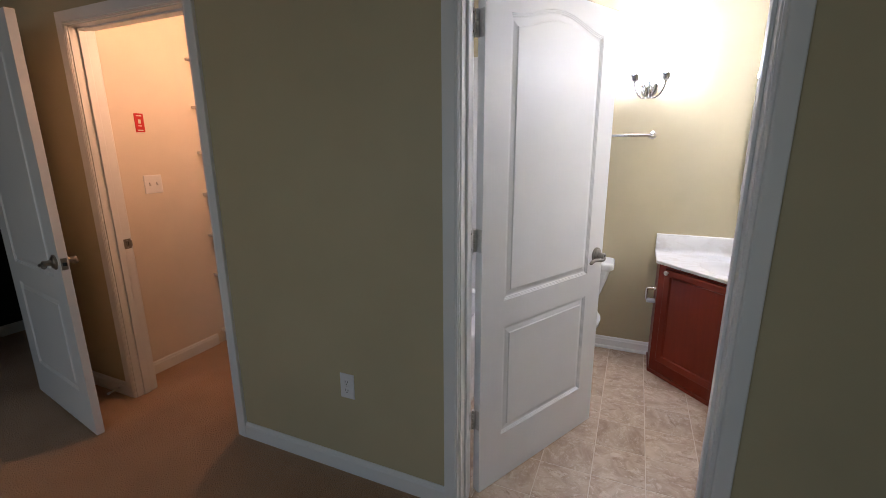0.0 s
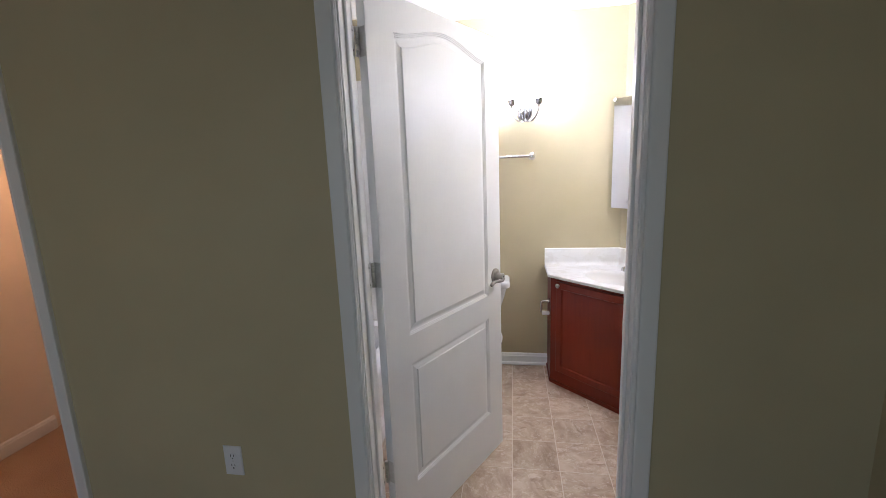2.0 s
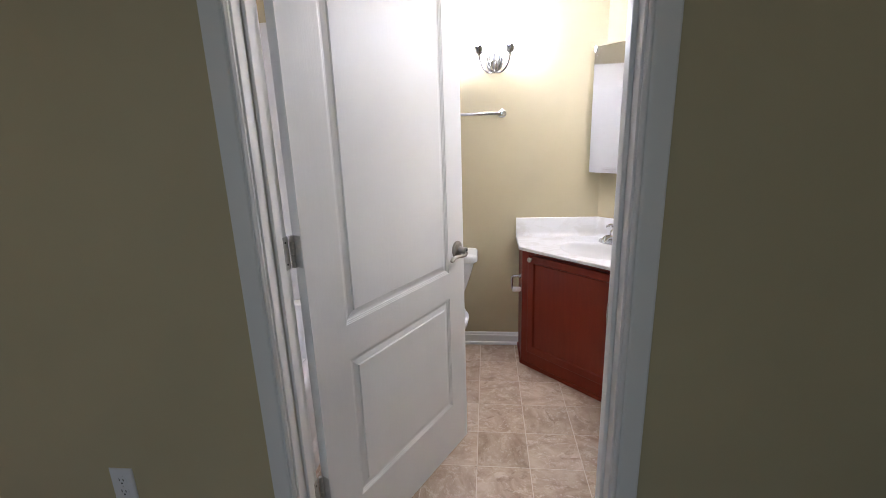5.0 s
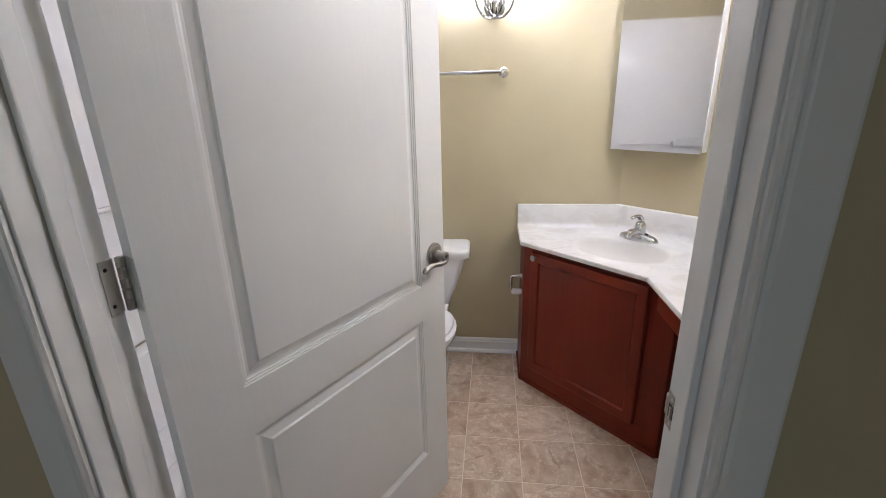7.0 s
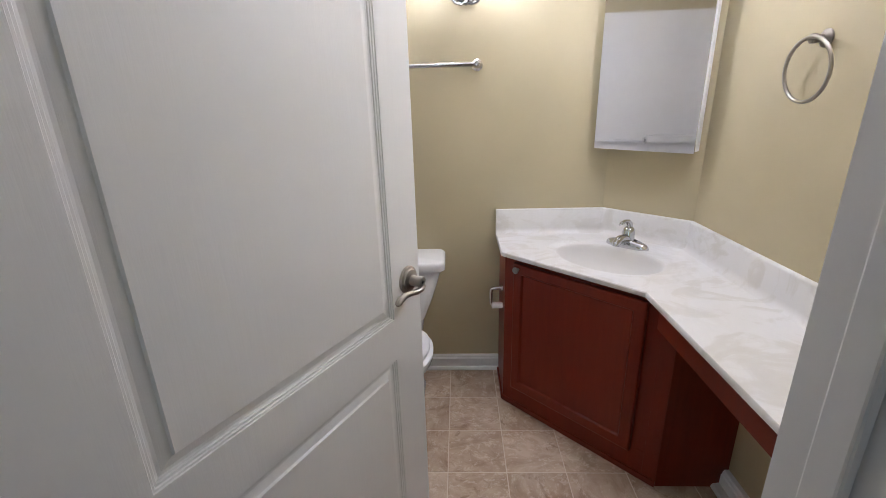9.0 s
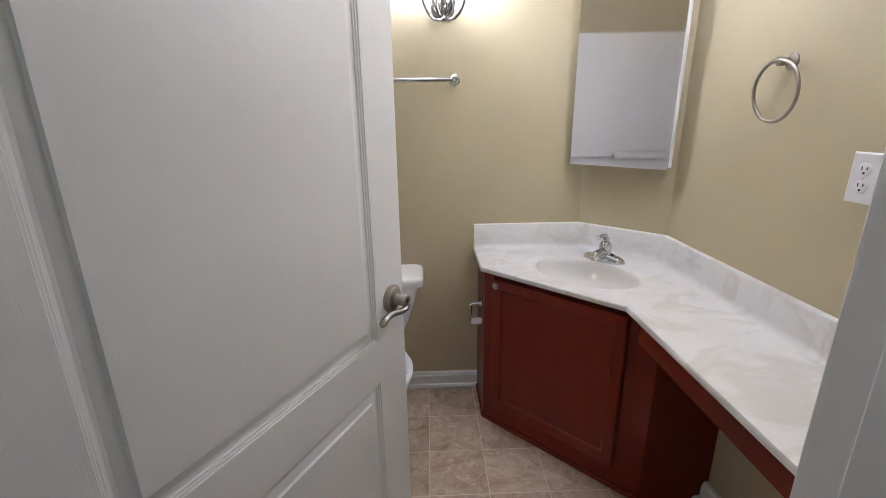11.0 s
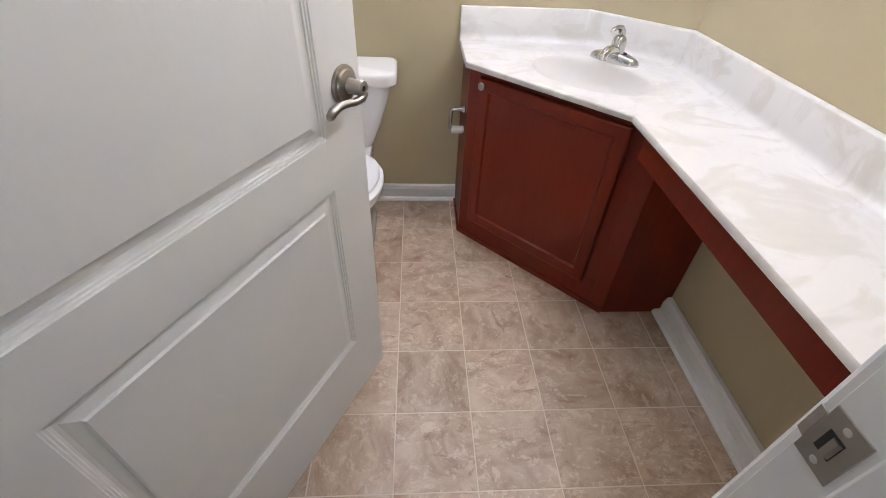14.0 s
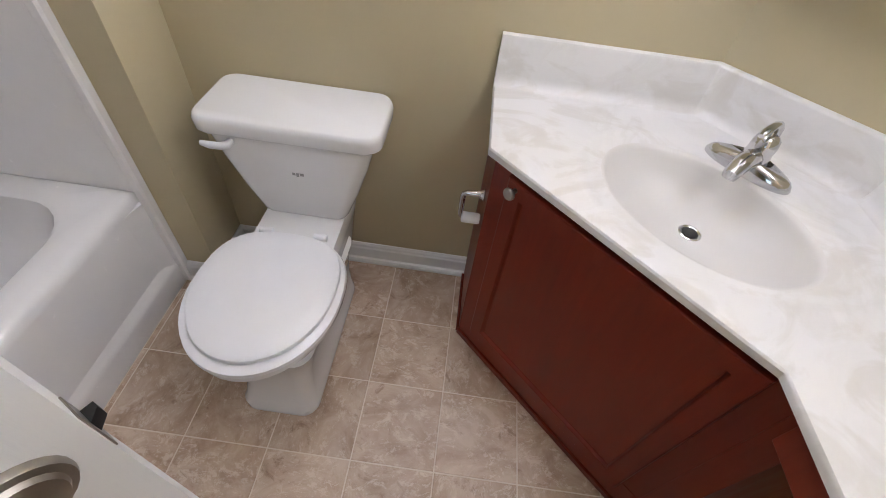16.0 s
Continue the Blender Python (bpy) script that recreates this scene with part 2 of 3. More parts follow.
def rrect(cx, cy, hx, hy, r, z, n=6):
    out = []
    for k, (sx, sy) in enumerate(((1, 1), (-1, 1), (-1, -1), (1, -1))):
        for i in range(n + 1):
            a = math.pi / 2 * (k + i / n)
            out.append(Vector((cx + sx * (hx - r) + r * math.cos(a), cy + sy * (hy - r) + r * math.sin(a), z)))
    return out


def egg(cx, y0, y1, hx, z, n=44, back=0.75):
    """An egg outline: front at y0, back at y1, half width hx, blunter at the back."""
    cy = y0 + (y1 - y0) * 0.55
    out = []
    for i in range(n):
        a = 2 * math.pi * i / n
        s, c = math.sin(a), math.cos(a)
        p = back if s > 0 else 1.0
        x = hx * math.copysign(abs(c) ** p, c)
        y = (y1 - cy) * math.copysign(abs(s) ** back, s) if s > 0 else (cy - y0) * s
        out.append(Vector((cx + x, cy + y, z)))
    return out


def prism(poly, z0, z1, bevel=0.0):
    bm = loft([[Vector((x, y, z)) for x, y in poly] for z in (z0, z1)])
    if bevel:
        bmesh.ops.bevel(bm, geom=bm.edges[:], offset=bevel, segments=2, affect="EDGES", profile=0.5)
    return bm


# ---- structure ----
H = 2.44            # ceiling height
YF, YB = 1.41, 1.525     # hall face and bathroom face of the wall with the doors
XR = 1.125          # right-hand wall of bedroom and bathroom
YK = 3.250          # back wall of the bathroom
BX0, BX1 = -0.388, 0.45  # bathroom doorway, clear
CX0, CX1 = -2.485, -1.645  # closet doorway, clear
HEAD = 2.06
LIN = 0.018
FZ = -0.010          # vinyl floor of the bathroom, a little below the carpet
WZ = -0.06           # foot of the bathroom walls

structure("wall_doors", boxes([
    ((-3.32, YF, WZ), (CX0 - LIN, YB, H)), ((CX1 + LIN, YF, WZ), (BX0 - LIN, YB, H)), ((BX1 + LIN, YF, WZ), (XR, YB, H)),
    ((CX0 - LIN, YF, HEAD + LIN), (CX1 + LIN, YB, H)), ((BX0 - LIN, YF, HEAD + LIN), (BX1 + LIN, YB, H))]),
    WALL, "olive beige painted wall with two doorways", "wall")
structure("wall_right", boxes([((XR, -2.7, WZ), (XR + 0.12, YK + 0.12, H))]), WALL, "olive beige painted side wall", "wall")
structure("wall_back", boxes([((-1.5, YK, WZ), (XR, YK + 0.12, H))]), WALL, "olive beige painted bathroom back wall", "wall")
structure("wall_corner", prism([(0.838, YK), (XR, YK), (XR, 2.968)], WZ, H), WALL, "olive beige angled corner wall behind the vanity", "wall")
structure("wall_tub_end", boxes([((-1.40, 3.055, WZ), (-0.50, YK, H))]), WALL, "olive beige wall return at the foot of the bathtub", "wall")
structure("wall_tub_side", boxes([((-1.52, YB, WZ), (-1.40, YK, H))]), WALL, "olive beige wall between bathtub and closet", "wall")
structure("wall_closet_left", boxes([((-2.79, YB, 0), (-2.67, 2.57, H))]), CREAM, "cream painted closet wall in warm light", "wall")
structure("wall_closet_back", boxes([((-2.67, 2.45, 0), (-1.52, 2.57, H))]), CREAM, "cream painted closet back wall", "wall")
structure("wall_closet_right", boxes([((-1.53, YB, 0), (-1.52, 2.45, H))]), CREAM, "cream painted closet side wall", "wall")
structure("wall_bedroom_left", boxes([((-3.32, -2.7, 0), (-3.2, 0.40, H)), ((-3.32, 1.385, 0), (-3.2, YF, H)), ((-3.32, 0.40, 2.08), (-3.2, 1.385, H))]),
          WALL, "olive beige painted wall with an open doorway", "wall")
structure("wall_window", boxes([((-3.2, -2.7, 0), (-1.7, -2.58, H)), ((-0.1, -2.7, 0), (XR, -2.58, H)), ((-1.7, -2.7, 0), (-0.1, -2.58, 0.75)), ((-1.7, -2.7, 2.15), (-0.1, -2.58, H))]),
          WALL, "olive beige painted wall with a window opening", "wall")
# room beyond the bedroom door: its lack of light is painted on as black
structure("wall_far_room", boxes([((-4.5, -0.6, 0.0), (-4.4, 2.7, H))]), UNLITWALL, "wall of the unlit room beyond, its darkness painted in black", "wall")
structure("wall_far_room_end", boxes([((-4.4, -0.7, 0.0), (-3.32, -0.6, H)), ((-4.4, 2.7, 0.0), (-3.2, 2.8, H)), ((-3.3, YB, 0.0), (-3.2, 2.7, H))]), UNLITWALL, "end wall of the unlit room beyond, its darkness painted in black", "wall")
structure("ceiling", boxes([((-4.5, -2.7, H), (XR + 0.12, YK + 0.12, H + 0.1))]), CEIL, "flat white painted ceiling", "ceiling")
structure("floor_carpet", boxes([((-4.5, -2.7, -0.06), (XR, YF, 0.0))]), CARPET, "brown cut-pile carpet", "carpet")
structure("floor_far_room", boxes([((-4.5, YF, -0.06), (-3.2, 2.8, 0.0))]), CARPET, "brown carpet of the unlit room beyond", "carpet")
structure("floor_bathroom_threshold", boxes([((BX0 - LIN, YF, -0.06), (BX1 + LIN, 1.485, 0.0))]), CARPET, "brown carpet edge in the bathroom doorway", "carpet")
structure("floor_closet", boxes([((CX0 - LIN, YF, -0.06), (CX1 + LIN, YB, 0.0)), ((-2.67, YB, -0.06), (-1.53, 2.45, 0.0))]), CARPET, "brown carpet in the lit closet", "carpet")


def skirting(name, a, b, normal, height=0.085, shoe=0.0, thick=0.014, foot=0.0):
    """A moulded baseboard along the wall line from a to b; normal points into the room; shoe: reach of its foot strip."""
    a, b, nn = Vector((*a, foot)), Vector((*b, foot)), Vector((*normal, 0))
    prof = [(0, 0), (shoe, 0), (shoe - 0.001, 0.008), (shoe - 0.006, 0.016), (thick, 0.019)] if shoe else [(0, 0), (thick, 0), (thick, 0.018)]
    prof = prof + [(thick, height - 0.022), (thick - 0.004, height - 0.016), (thick - 0.005, height - 0.008), (thick - 0.010, height), (0, height)]
    bm = loft([[p + nn * w + Vector((0, 0, h)) for w, h in prof] for p in (a, b)])
    return structure(name, bm, TRIM, "white moulded baseboard with a shoe strip" if shoe else "white painted baseboard", "baseboard")


skirting("baseboard_back", (-0.50, YK), (0.349, YK), (0, -1), 0.086, 0.028, 0.014, FZ)
skirting("baseboard_tub_return", (-0.50, 3.055), (-0.50, YK), (1, 0), 0.086, 0.028, 0.014, FZ)
skirting("baseboard_tub_end", (-0.60, 3.055), (-0.50, 3.055), (0, -1), 0.086, 0.028, 0.014, FZ)
skirting("baseboard_right", (XR, YB), (XR, 2.47), (-1, 0), 0.080, 0.055, 0.026, FZ)
skirting("baseboard_hall", (CX1 + 0.067, YF), (BX0 - 0.067, YF), (0, -1))
skirting("baseboard_hall_right", (BX1 + 0.067, YF), (XR, YF), (0, -1))
skirting("baseboard_hall_left", (-3.2, YF), (CX0 - 0.067, YF), (0, -1))
skirting("baseboard_bedroom_right", (XR, -2.58), (XR, YF), (-1, 0))
skirting("baseboard_closet", (-2.67, YB), (-2.67, 2.13), (1, 0))
skirting("baseboard_far_room", (-4.4, -0.6), (-4.4, 2.7), (1, 0))

CASING = [(0, 0), (0, 0.007), (0.0025, 0.009), (0.005, 0.0125), (0.008, 0.0132), (0.0105, 0.0112), (0.0125, 0.0100), (0.0145, 0.0120), (0.017, 0.0134), (0.020, 0.0138), (0.057, 0.0165), (0.0605, 0.0155), (0.062, 0.012), (0.062, 0)]


def casing(x0, x1, top, y, out, label):
    """A mitred door casing round the opening x0..x1 on the wall face y; out is the side it stands on."""
    g = 0.005
    t = thing("door_casing", label, "door casing", "", None, "structure")
    for side, x in ((-1, x0 - g), (1, x1 + g)):
        part("side_casing", loft([[Vector((x + side * w, y + out * d, FZ if z == 0 else top + g + w)) for w, d in CASING] for z in (0, 1)]), TRIM, t)
    part("head_casing", loft([[Vector((x + s * w, y + out * d, top + g + w)) for w, d in CASING] for s, x in ((-1, x0 - g), (1, x1 + g))]), TRIM, t)
    return t


casing(BX0, BX1, HEAD, YF, -1, "white moulded casing round the bathroom doorway")
casing(BX0, BX1, HEAD, YB, 1, "white moulded casing on the bathroom side")
casing(CX0, CX1, HEAD, YF, -1, "white moulded casing round the closet doorway")
casing(CX0, CX1, HEAD, YB, 1, "white moulded casing inside the closet")


def jamb(x0, x1, stop_y, label):
    t = thing("door_jamb", label, "door frame", "", None, "structure")
    for a, b, s in ((x0 - LIN, x0, 1), (x1, x1 + LIN, -1)):
        part("jamb_board", box(bmesh.new(), (a, YF + 0.0005, FZ), (b, YB - 0.0005, HEAD), 0.001, 1), TRIM, t)
        e = b if s > 0 else a
        part("door_stop", box(bmesh.new(), (e, stop_y, 0.0), (e + s * 0.011, stop_y + 0.034, HEAD - 0.011), 0.003), TRIM, t)
    part("head_board", box(bmesh.new(), (x0 - LIN, YF + 0.0005, HEAD), (x1 + LIN, YB - 0.0005, HEAD + LIN), 0.001, 1), TRIM, t)
    part("head_stop", box(bmesh.new(), (x0, stop_y, HEAD - 0.011), (x1, stop_y + 0.034, HEAD), 0.003), TRIM, t)
    return t


bath_jamb = jamb(BX0, BX1, 1.448, "white painted door frame with a stop and strike")
closet_jamb = jamb(CX0, CX1, 1.448, "white painted closet door frame with a strike")

# ---- doors ----
DW, DTH = 0.842, 0.035
PANEL_STEPS = [(0.0, 0.0), (0.0012, 0.0026), (0.0045, 0.0030), (0.0058, 0.0056), (0.0092, 0.0060), (0.0106, 0.0088), (0.0145, 0.0100), (0.0200, 0.0100), (0.0370, 0.0052), (0.0402, 0.0006)]


def panel_loop(x0, x1, z0, z1, arch, inset):
    """Outline of a door panel, with an arched top rising by arch in the middle."""
    a, b, lo, n = x0 + inset, x1 - inset, z0 + inset, 28
    out = [(a, lo), (b, lo)]
    if not arch:
        return out + [(b, z1 - inset), (a, z1 - inset)]
    for i in range(n + 1):
        u = 1 - i / n
        out.append((a + (b - a) * u, z1 - inset + arch * math.sin(math.pi * u) ** 1.7))
    return out


def moulded_face(bm, y, into, w, z0, z1, panels):
    """One face of a moulded door at depth y, its panels pressed in along into."""
    rim = [bm.verts.new((x, y, z)) for x, z in ((0, z0), (w, z0), (w, z1), (0, z1))]
    edges = [bm.edges.new((rim[i], rim[(i + 1) % 4])) for i in range(4)]
    for p in panels:
        prev = None
        for inset, depth in PANEL_STEPS:
            ring = [bm.verts.new((x, y + into * depth, z)) for x, z in panel_loop(*p, inset)]
            k = len(ring)
            if prev is None:
                edges += [bm.edges.new((ring[i], ring[(i + 1) % k])) for i in range(k)]
            else:
                for i in range(k):
                    bm.faces.new((prev[i], prev[(i + 1) % k], ring[(i + 1) % k], ring[i]))
            prev = ring
        bm.faces.new(prev)
    bmesh.ops.triangle_fill(bm, use_beauty=True, use_dissolve=False, edges=edges)
    return rim


def door_leaf(name, label, m, low=0.008):
    """A moulded two-panel arch-top door: its hinge edge at x = 0, its seen face at y = 0, 35 mm thick."""
    t = thing(name, label, "door", "", m)
    panels = [(0.130, DW - 0.123, 0.225, 0.738, 0), (0.130, DW - 0.123, 0.853, 1.928, 0.053)]
    bm = bmesh.new()
    a = moulded_face(bm, 0, 1, DW, low, 2.045, panels)
    b = moulded_face(bm, DTH, -1, DW, low, 2.045, panels)
    for i in range(4):
        j = (i + 1) % 4
        bm.faces.new((a[i], a[j], b[j], b[i]))
    part("leaf", bm, DOOR, t)
    for side in (-1, 1):
        lever_handle(t, DW - 0.056, 0.940, 0 if side < 0 else DTH, side)
    plate = part("latch_plate", box(bmesh.new(), (DW, 0.005, 0.905), (DW + 0.0015, DTH - 0.005, 0.963), 0.0006, 1), NICKEL, t)
    part("latch_bolt", loft([[Vector((DW + d, y, z)) for y, z in ((0.010 + o, 0.926), (DTH - 0.010, 0.926), (DTH - 0.010, 0.942), (0.010 + o, 0.942))]
                             for d, o in ((0.001, 0), (0.011, 0.009))]), DARKSTEEL, plate, "dark steel latch bolt")
    return t


def lever_handle(t, x, z, y, side):
    """A nickel lever on the face y of a door, standing out to side."""
    out = Vector((0, side, 0))
    h = part("lever_handle", lathe((x, y, z), out, [(0.0365, 0), (0.037, 0.003), (0.0355, 0.007), (0.030, 0.0085), (0.028, 0.0125), (0.021, 0.0145), (0.0150, 0.0165), (0.0140, 0.022), (0.0140, 0.034), (0.0152, 0.039), (0.0155, 0.045),
                                                   (0.0138, 0.0482), (0.0072, 0.0490), (0.0066, 0.0470), (0.0, 0.0470)], 28), NICKEL, t, "brushed nickel lever handle", True)
    pts = [(0.002, 0.042, -0.005), (0.004, 0.044, -0.012), (-0.004, 0.044, -0.018), (-0.020, 0.041, -0.020), (-0.042, 0.036, -0.017), (-0.062, 0.033, -0.016), (-0.080, 0.033, -0.019), (-0.093, 0.035, -0.024), (-0.098, 0.036, -0.026)]
    part("lever_arm", tube([(x + a, y + side * b, z + c) for a, b, c in pts], [0.0110, 0.0112, 0.0105, 0.0092, 0.0086, 0.0098, 0.0112, 0.0100, 0.0050], 14, flat=0.8), NICKEL, h, "", True)
    part("privacy_button", lathe((x, y + side * 0.0465, z), out, [(0.0050, 0), (0.0050, 0.0015), (0.0, 0.0018)], 14), DARK, h)


TH = radians(62.66)
door_m = Matrix.Translation((-0.385 + 0.016 * math.cos(TH) + 0.033 * math.sin(TH), 1.527 + 0.016 * math.sin(TH) - 0.033 * math.cos(TH), 0)) @ Matrix.Rotation(TH, 4, "Z")
bath_door = door_leaf("bathroom_door", "white moulded two-panel arch-top door standing half open", door_m, -0.006)
room_door = door_leaf("bedroom_door", "white moulded two-panel door swung open into the bedroom", pose(-3.135, 1.22, 0, 0, 0, -8.9))

INV = door_m.inverted()


def on_door(bm):
    bm.transform(INV)
    return bm


for hz in (0.345, 1.118, 1.878):
    bm = bmesh.new()
    for k in range(5):
        lathe((-0.380, 1.5335, hz - 0.0444 + 0.018 * k), (0, 0, 1), [(0.0058, 0), (0.0064, 0.0008), (0.0064, 0.016), (0.0058, 0.0168)], 14, bm)
    hinge = part("hinge", on_door(bm), STEEL, bath_door, "dull steel butt hinge", True)
    part("jamb_plate", on_door(box(bmesh.new(), (BX0, 1.502, hz - 0.045), (BX0 + 0.0018, 1.528, hz + 0.045), 0.0006, 1)), STEEL, hinge)
    part("edge_plate", box(bmesh.new(), (-0.0018, 0.002, hz - 0.045), (0, DTH - 0.002, hz + 0.045), 0.0006, 1), STEEL, hinge)
    for k in (-0.03, 0.03):
        part("screw", on_door(lathe((BX0 + 0.0016, 1.511, hz + k), (1, 0, 0), [(0.0035, 0), (0.003, 0.0009), (0, 0.001)], 10)), DARK, hinge)


def strike(parent, x, side, z, ya, yb):
    """A strike plate let into the jamb face x; side points into the opening."""
    ym = (ya + yb) / 2
    s = part("strike_plate", box(bmesh.new(), *sorted(((x, ya, z - 0.0285), (x + side * 0.0016, yb, z + 0.0285))), 0.0006, 1), NICKEL, parent, "dull nickel strike plate")
    part("lip", loft([[Vector((x + side * a, yb + b, zz)) for a, b in ((0.0, 0.0), (0.0016, 0.0), (0.000, 0.008), (-0.002, 0.008))] for zz in (z - 0.016, z + 0.016)]), NICKEL, s)
    hole = part("latch_hole", box(bmesh.new(), *sorted(((x + side * 0.0014, ym - 0.006, z - 0.011), (x + side * 0.0021, ym + 0.008, z + 0.011))), 0.0003, 1), DARK, s)
    part("tongue", loft([[Vector((x + side * a, ym + b, zz)) for a, b in ((0.0015, -0.006), (0.0042, -0.003), (0.0036, 0.002), (0.0015, 0.003))] for zz in (z - 0.009, z + 0.009)]), NICKEL, hole, "bent metal tongue")
    for k in (-0.020, 0.020):
        part("screw", lathe((x + side * 0.0014, ym, z + k), (side, 0, 0), [(0.0034, 0), (0.003, 0.001), (0, 0.0012)], 10), STEEL, s)


strike(bath_jamb, BX1, -1, 0.952, 1.490, 1.5225)
strike(closet_jamb, CX0, 1, 0.934, 1.486, 1.5245)

# ---- bathroom floor tiles: vinyl sheet, pressed into squares ----
PITCH, TX, TY = 0.2310, 0.0905, 2.7615
structure("floor_bathroom", boxes([((-1.40, 1.485, -0.06), (XR, YK, FZ - 0.0012))]), SEAM, "mottled taupe vinyl floor pressed into square tiles", "vinyl floor")

# ---- vanity ----
CT, CZ = 0.018, 0.761
cab = thing("vanity_cabinet", "cherry-stained corner vanity cabinet with one panelled door", "vanity cabinet")
CABP = [(0.349, YK - 0.002), (0.349, 2.985), (0.866, 2.47), (XR - 0.002, 2.47), (XR - 0.002, 2.966), (0.836, YK - 0.002)]
part("body", loft([[Vector((x, y, z)) for x, y in CABP] for z in (FZ, CZ - CT - 0.0005)], cap1=False), CHERRY, cab)
D45 = Matrix.Translation((0.349, 2.985, 0)) @ Matrix.Rotation(radians(-45), 4, "Z")   # x along the slanted front, -y out of it
FL = math.hypot(0.517, 0.515)


def slanted(bm):
    bm.transform(D45)
    return bm


def frame_panel(x0, x1, z0, z1, y, stile, thick):
    """A door with a flat panel sunk in a frame, front at -y."""
    bm = bmesh.new()
    loops = []
    for ins, d in ((0.0, 0.0), (0.0, thick - 0.006), (0.002, thick - 0.002), (0.006, thick), (stile - 0.006, thick), (stile - 0.003, thick - 0.003), (stile, thick - 0.009), (stile + 0.003, thick - 0.010)):
        loops.append([Vector((x, y - d, z)) for x, z in ((x0 + ins, z0 + ins), (x1 - ins, z0 + ins), (x1 - ins, z1 - ins), (x0 + ins, z1 - ins))])
    return loft(loops, bm=bm)


cab_door = part("door", slanted(frame_panel(0.060, 0.627, 0.098, 0.719, -0.001, 0.048, 0.022)), CHERRY, cab)
part("knob", slanted(lathe((0.088, -0.0225, 0.698), (0, -1, 0), [(0.006, 0), (0.005, 0.008), (0.011, 0.014), (0.014, 0.018), (0.0145, 0.022), (0.012, 0.0255), (0, 0.027)], 22)), NICKEL, cab_door, "round nickel knob", True)
part("toe_strip", slanted(box(bmesh.new(), (0.0, -0.009, FZ), (FL, 0.0, 0.014), 0.002)), CHERRY, cab)
part("side_strip", box(bmesh.new(), (0.340, 2.985, FZ), (0.3495, YK - 0.030, 0.014), 0.002), CHERRY, cab)
for x0, x1 in ((0.001, 0.052), (FL - 0.052, FL - 0.001)):
    part("face_stile", slanted(box(bmesh.new(), (x0, -0.0015, 0.016), (x1, 0.0, CZ - CT - 0.002), 0.0005)), CHERRY, cab)
part("top_rail", slanted(box(bmesh.new(), (0.0525, -0.0015, 0.704), (FL - 0.0525, 0.0, CZ - CT - 0.002), 0.0005)), CHERRY, cab)
part("bottom_rail", slanted(box(bmesh.new(), (0.0525, -0.0015, 0.016), (FL - 0.0525, 0.0, 0.112), 0.0005)), CHERRY, cab)
part("knee_rail", box(bmesh.new(), (0.790, YB + 0.0005, 0.655), (0.809, 2.4685, CZ - CT - 0.0005), 0.0015), CHERRY, cab)

# worktop in one piece: slab with an oval basin, a faint raised ring and a splash along the walls
SC, SA, SB = Vector((0.750, 2.866)), 0.212, 0.152
DU, DV = Vector((0.7071, -0.7071)), Vector((0.7071, 0.7071))


def oval(f, z, n=56, grow=0.0, back=0.0):
    out = []
    for i in range(n):
        a = 2 * math.pi * i / n
        p = SC + DV * back + DU * ((SA * f + grow) * math.cos(a)) + DV * ((SB * f + grow) * math.sin(a))
        out.append(Vector((p.x, p.y, z)))
    return out


TOPP = [(0.327, YK - 0.001), (0.327, 2.955), (0.763, 2.521), (0.763, YB + 0.0005), (XR - 0.001, YB + 0.0005), (XR - 0.001, 2.966), (0.836, YK - 0.001)]
top = thing("worktop", "white cultured marble worktop with grey-beige swirls and moulded basin", "worktop")
bm = bmesh.new()
low = [bm.verts.new((x, y, CZ - CT)) for x, y in TOPP]
mid = [bm.verts.new((x, y, CZ - 0.004)) for x, y in TOPP]
hi = [bm.verts.new((x, y, CZ)) for x, y in [(0.330, YK - 0.001), (0.330, 2.9565), (0.766, 2.5225), (0.766, YB + 0.0005), (XR - 0.001, YB + 0.0005), (XR - 0.001, 2.966), (0.836, YK - 0.001)]]
k = len(TOPP)
for a, b in ((low, mid), (mid, hi)):
    for i in range(k):
        bm.faces.new((a[i], a[(i + 1) % k], b[(i + 1) % k], b[i]))
edges = [bm.edges.get((hi[i], hi[(i + 1) % k])) for i in range(k)]
ring = [bm.verts.new(p) for p in oval(1.0, CZ, grow=0.066)]
edges += [bm.edges.new((ring[i], ring[(i + 1) % 56])) for i in range(56)]
bmesh.ops.triangle_fill(bm, use_beauty=True, use_dissolve=False, edges=edges)
last = ring
for f, g, z in ((1, 0.062, 0.0010), (1, 0.056, 0.0014), (1, 0.048, 0.0014), (1, 0.043, 0.0006), (1, 0.030, 0.0), (1, 0.018, -0.0006), (1, 0.008, -0.0015)):
    nxt = [bm.verts.new(p) for p in oval(f, CZ + z, grow=g)]
    for i in range(56):
        bm.faces.new((last[i], last[(i + 1) % 56], nxt[(i + 1) % 56], nxt[i]))
    last = nxt
part("slab", bm, MARBLE, top, "", True)
bm = loft([oval(1, CZ - 0.0015, grow=0.008), oval(1, CZ - 0.003, grow=0.002), oval(0.985, CZ - 0.008), oval(0.95, CZ - 0.022, back=0.002), oval(0.87, CZ - 0.046, back=0.008), oval(0.73, CZ - 0.070, back=0.018),
           oval(0.52, CZ - 0.089, back=0.029), oval(0.28, CZ - 0.099, back=0.038), oval(0.12, CZ - 0.102, back=0.042)], cap0=False)
part("basin", bm, BASIN, top, "smooth white oval basin", True)
DC = SC + DV * 0.042
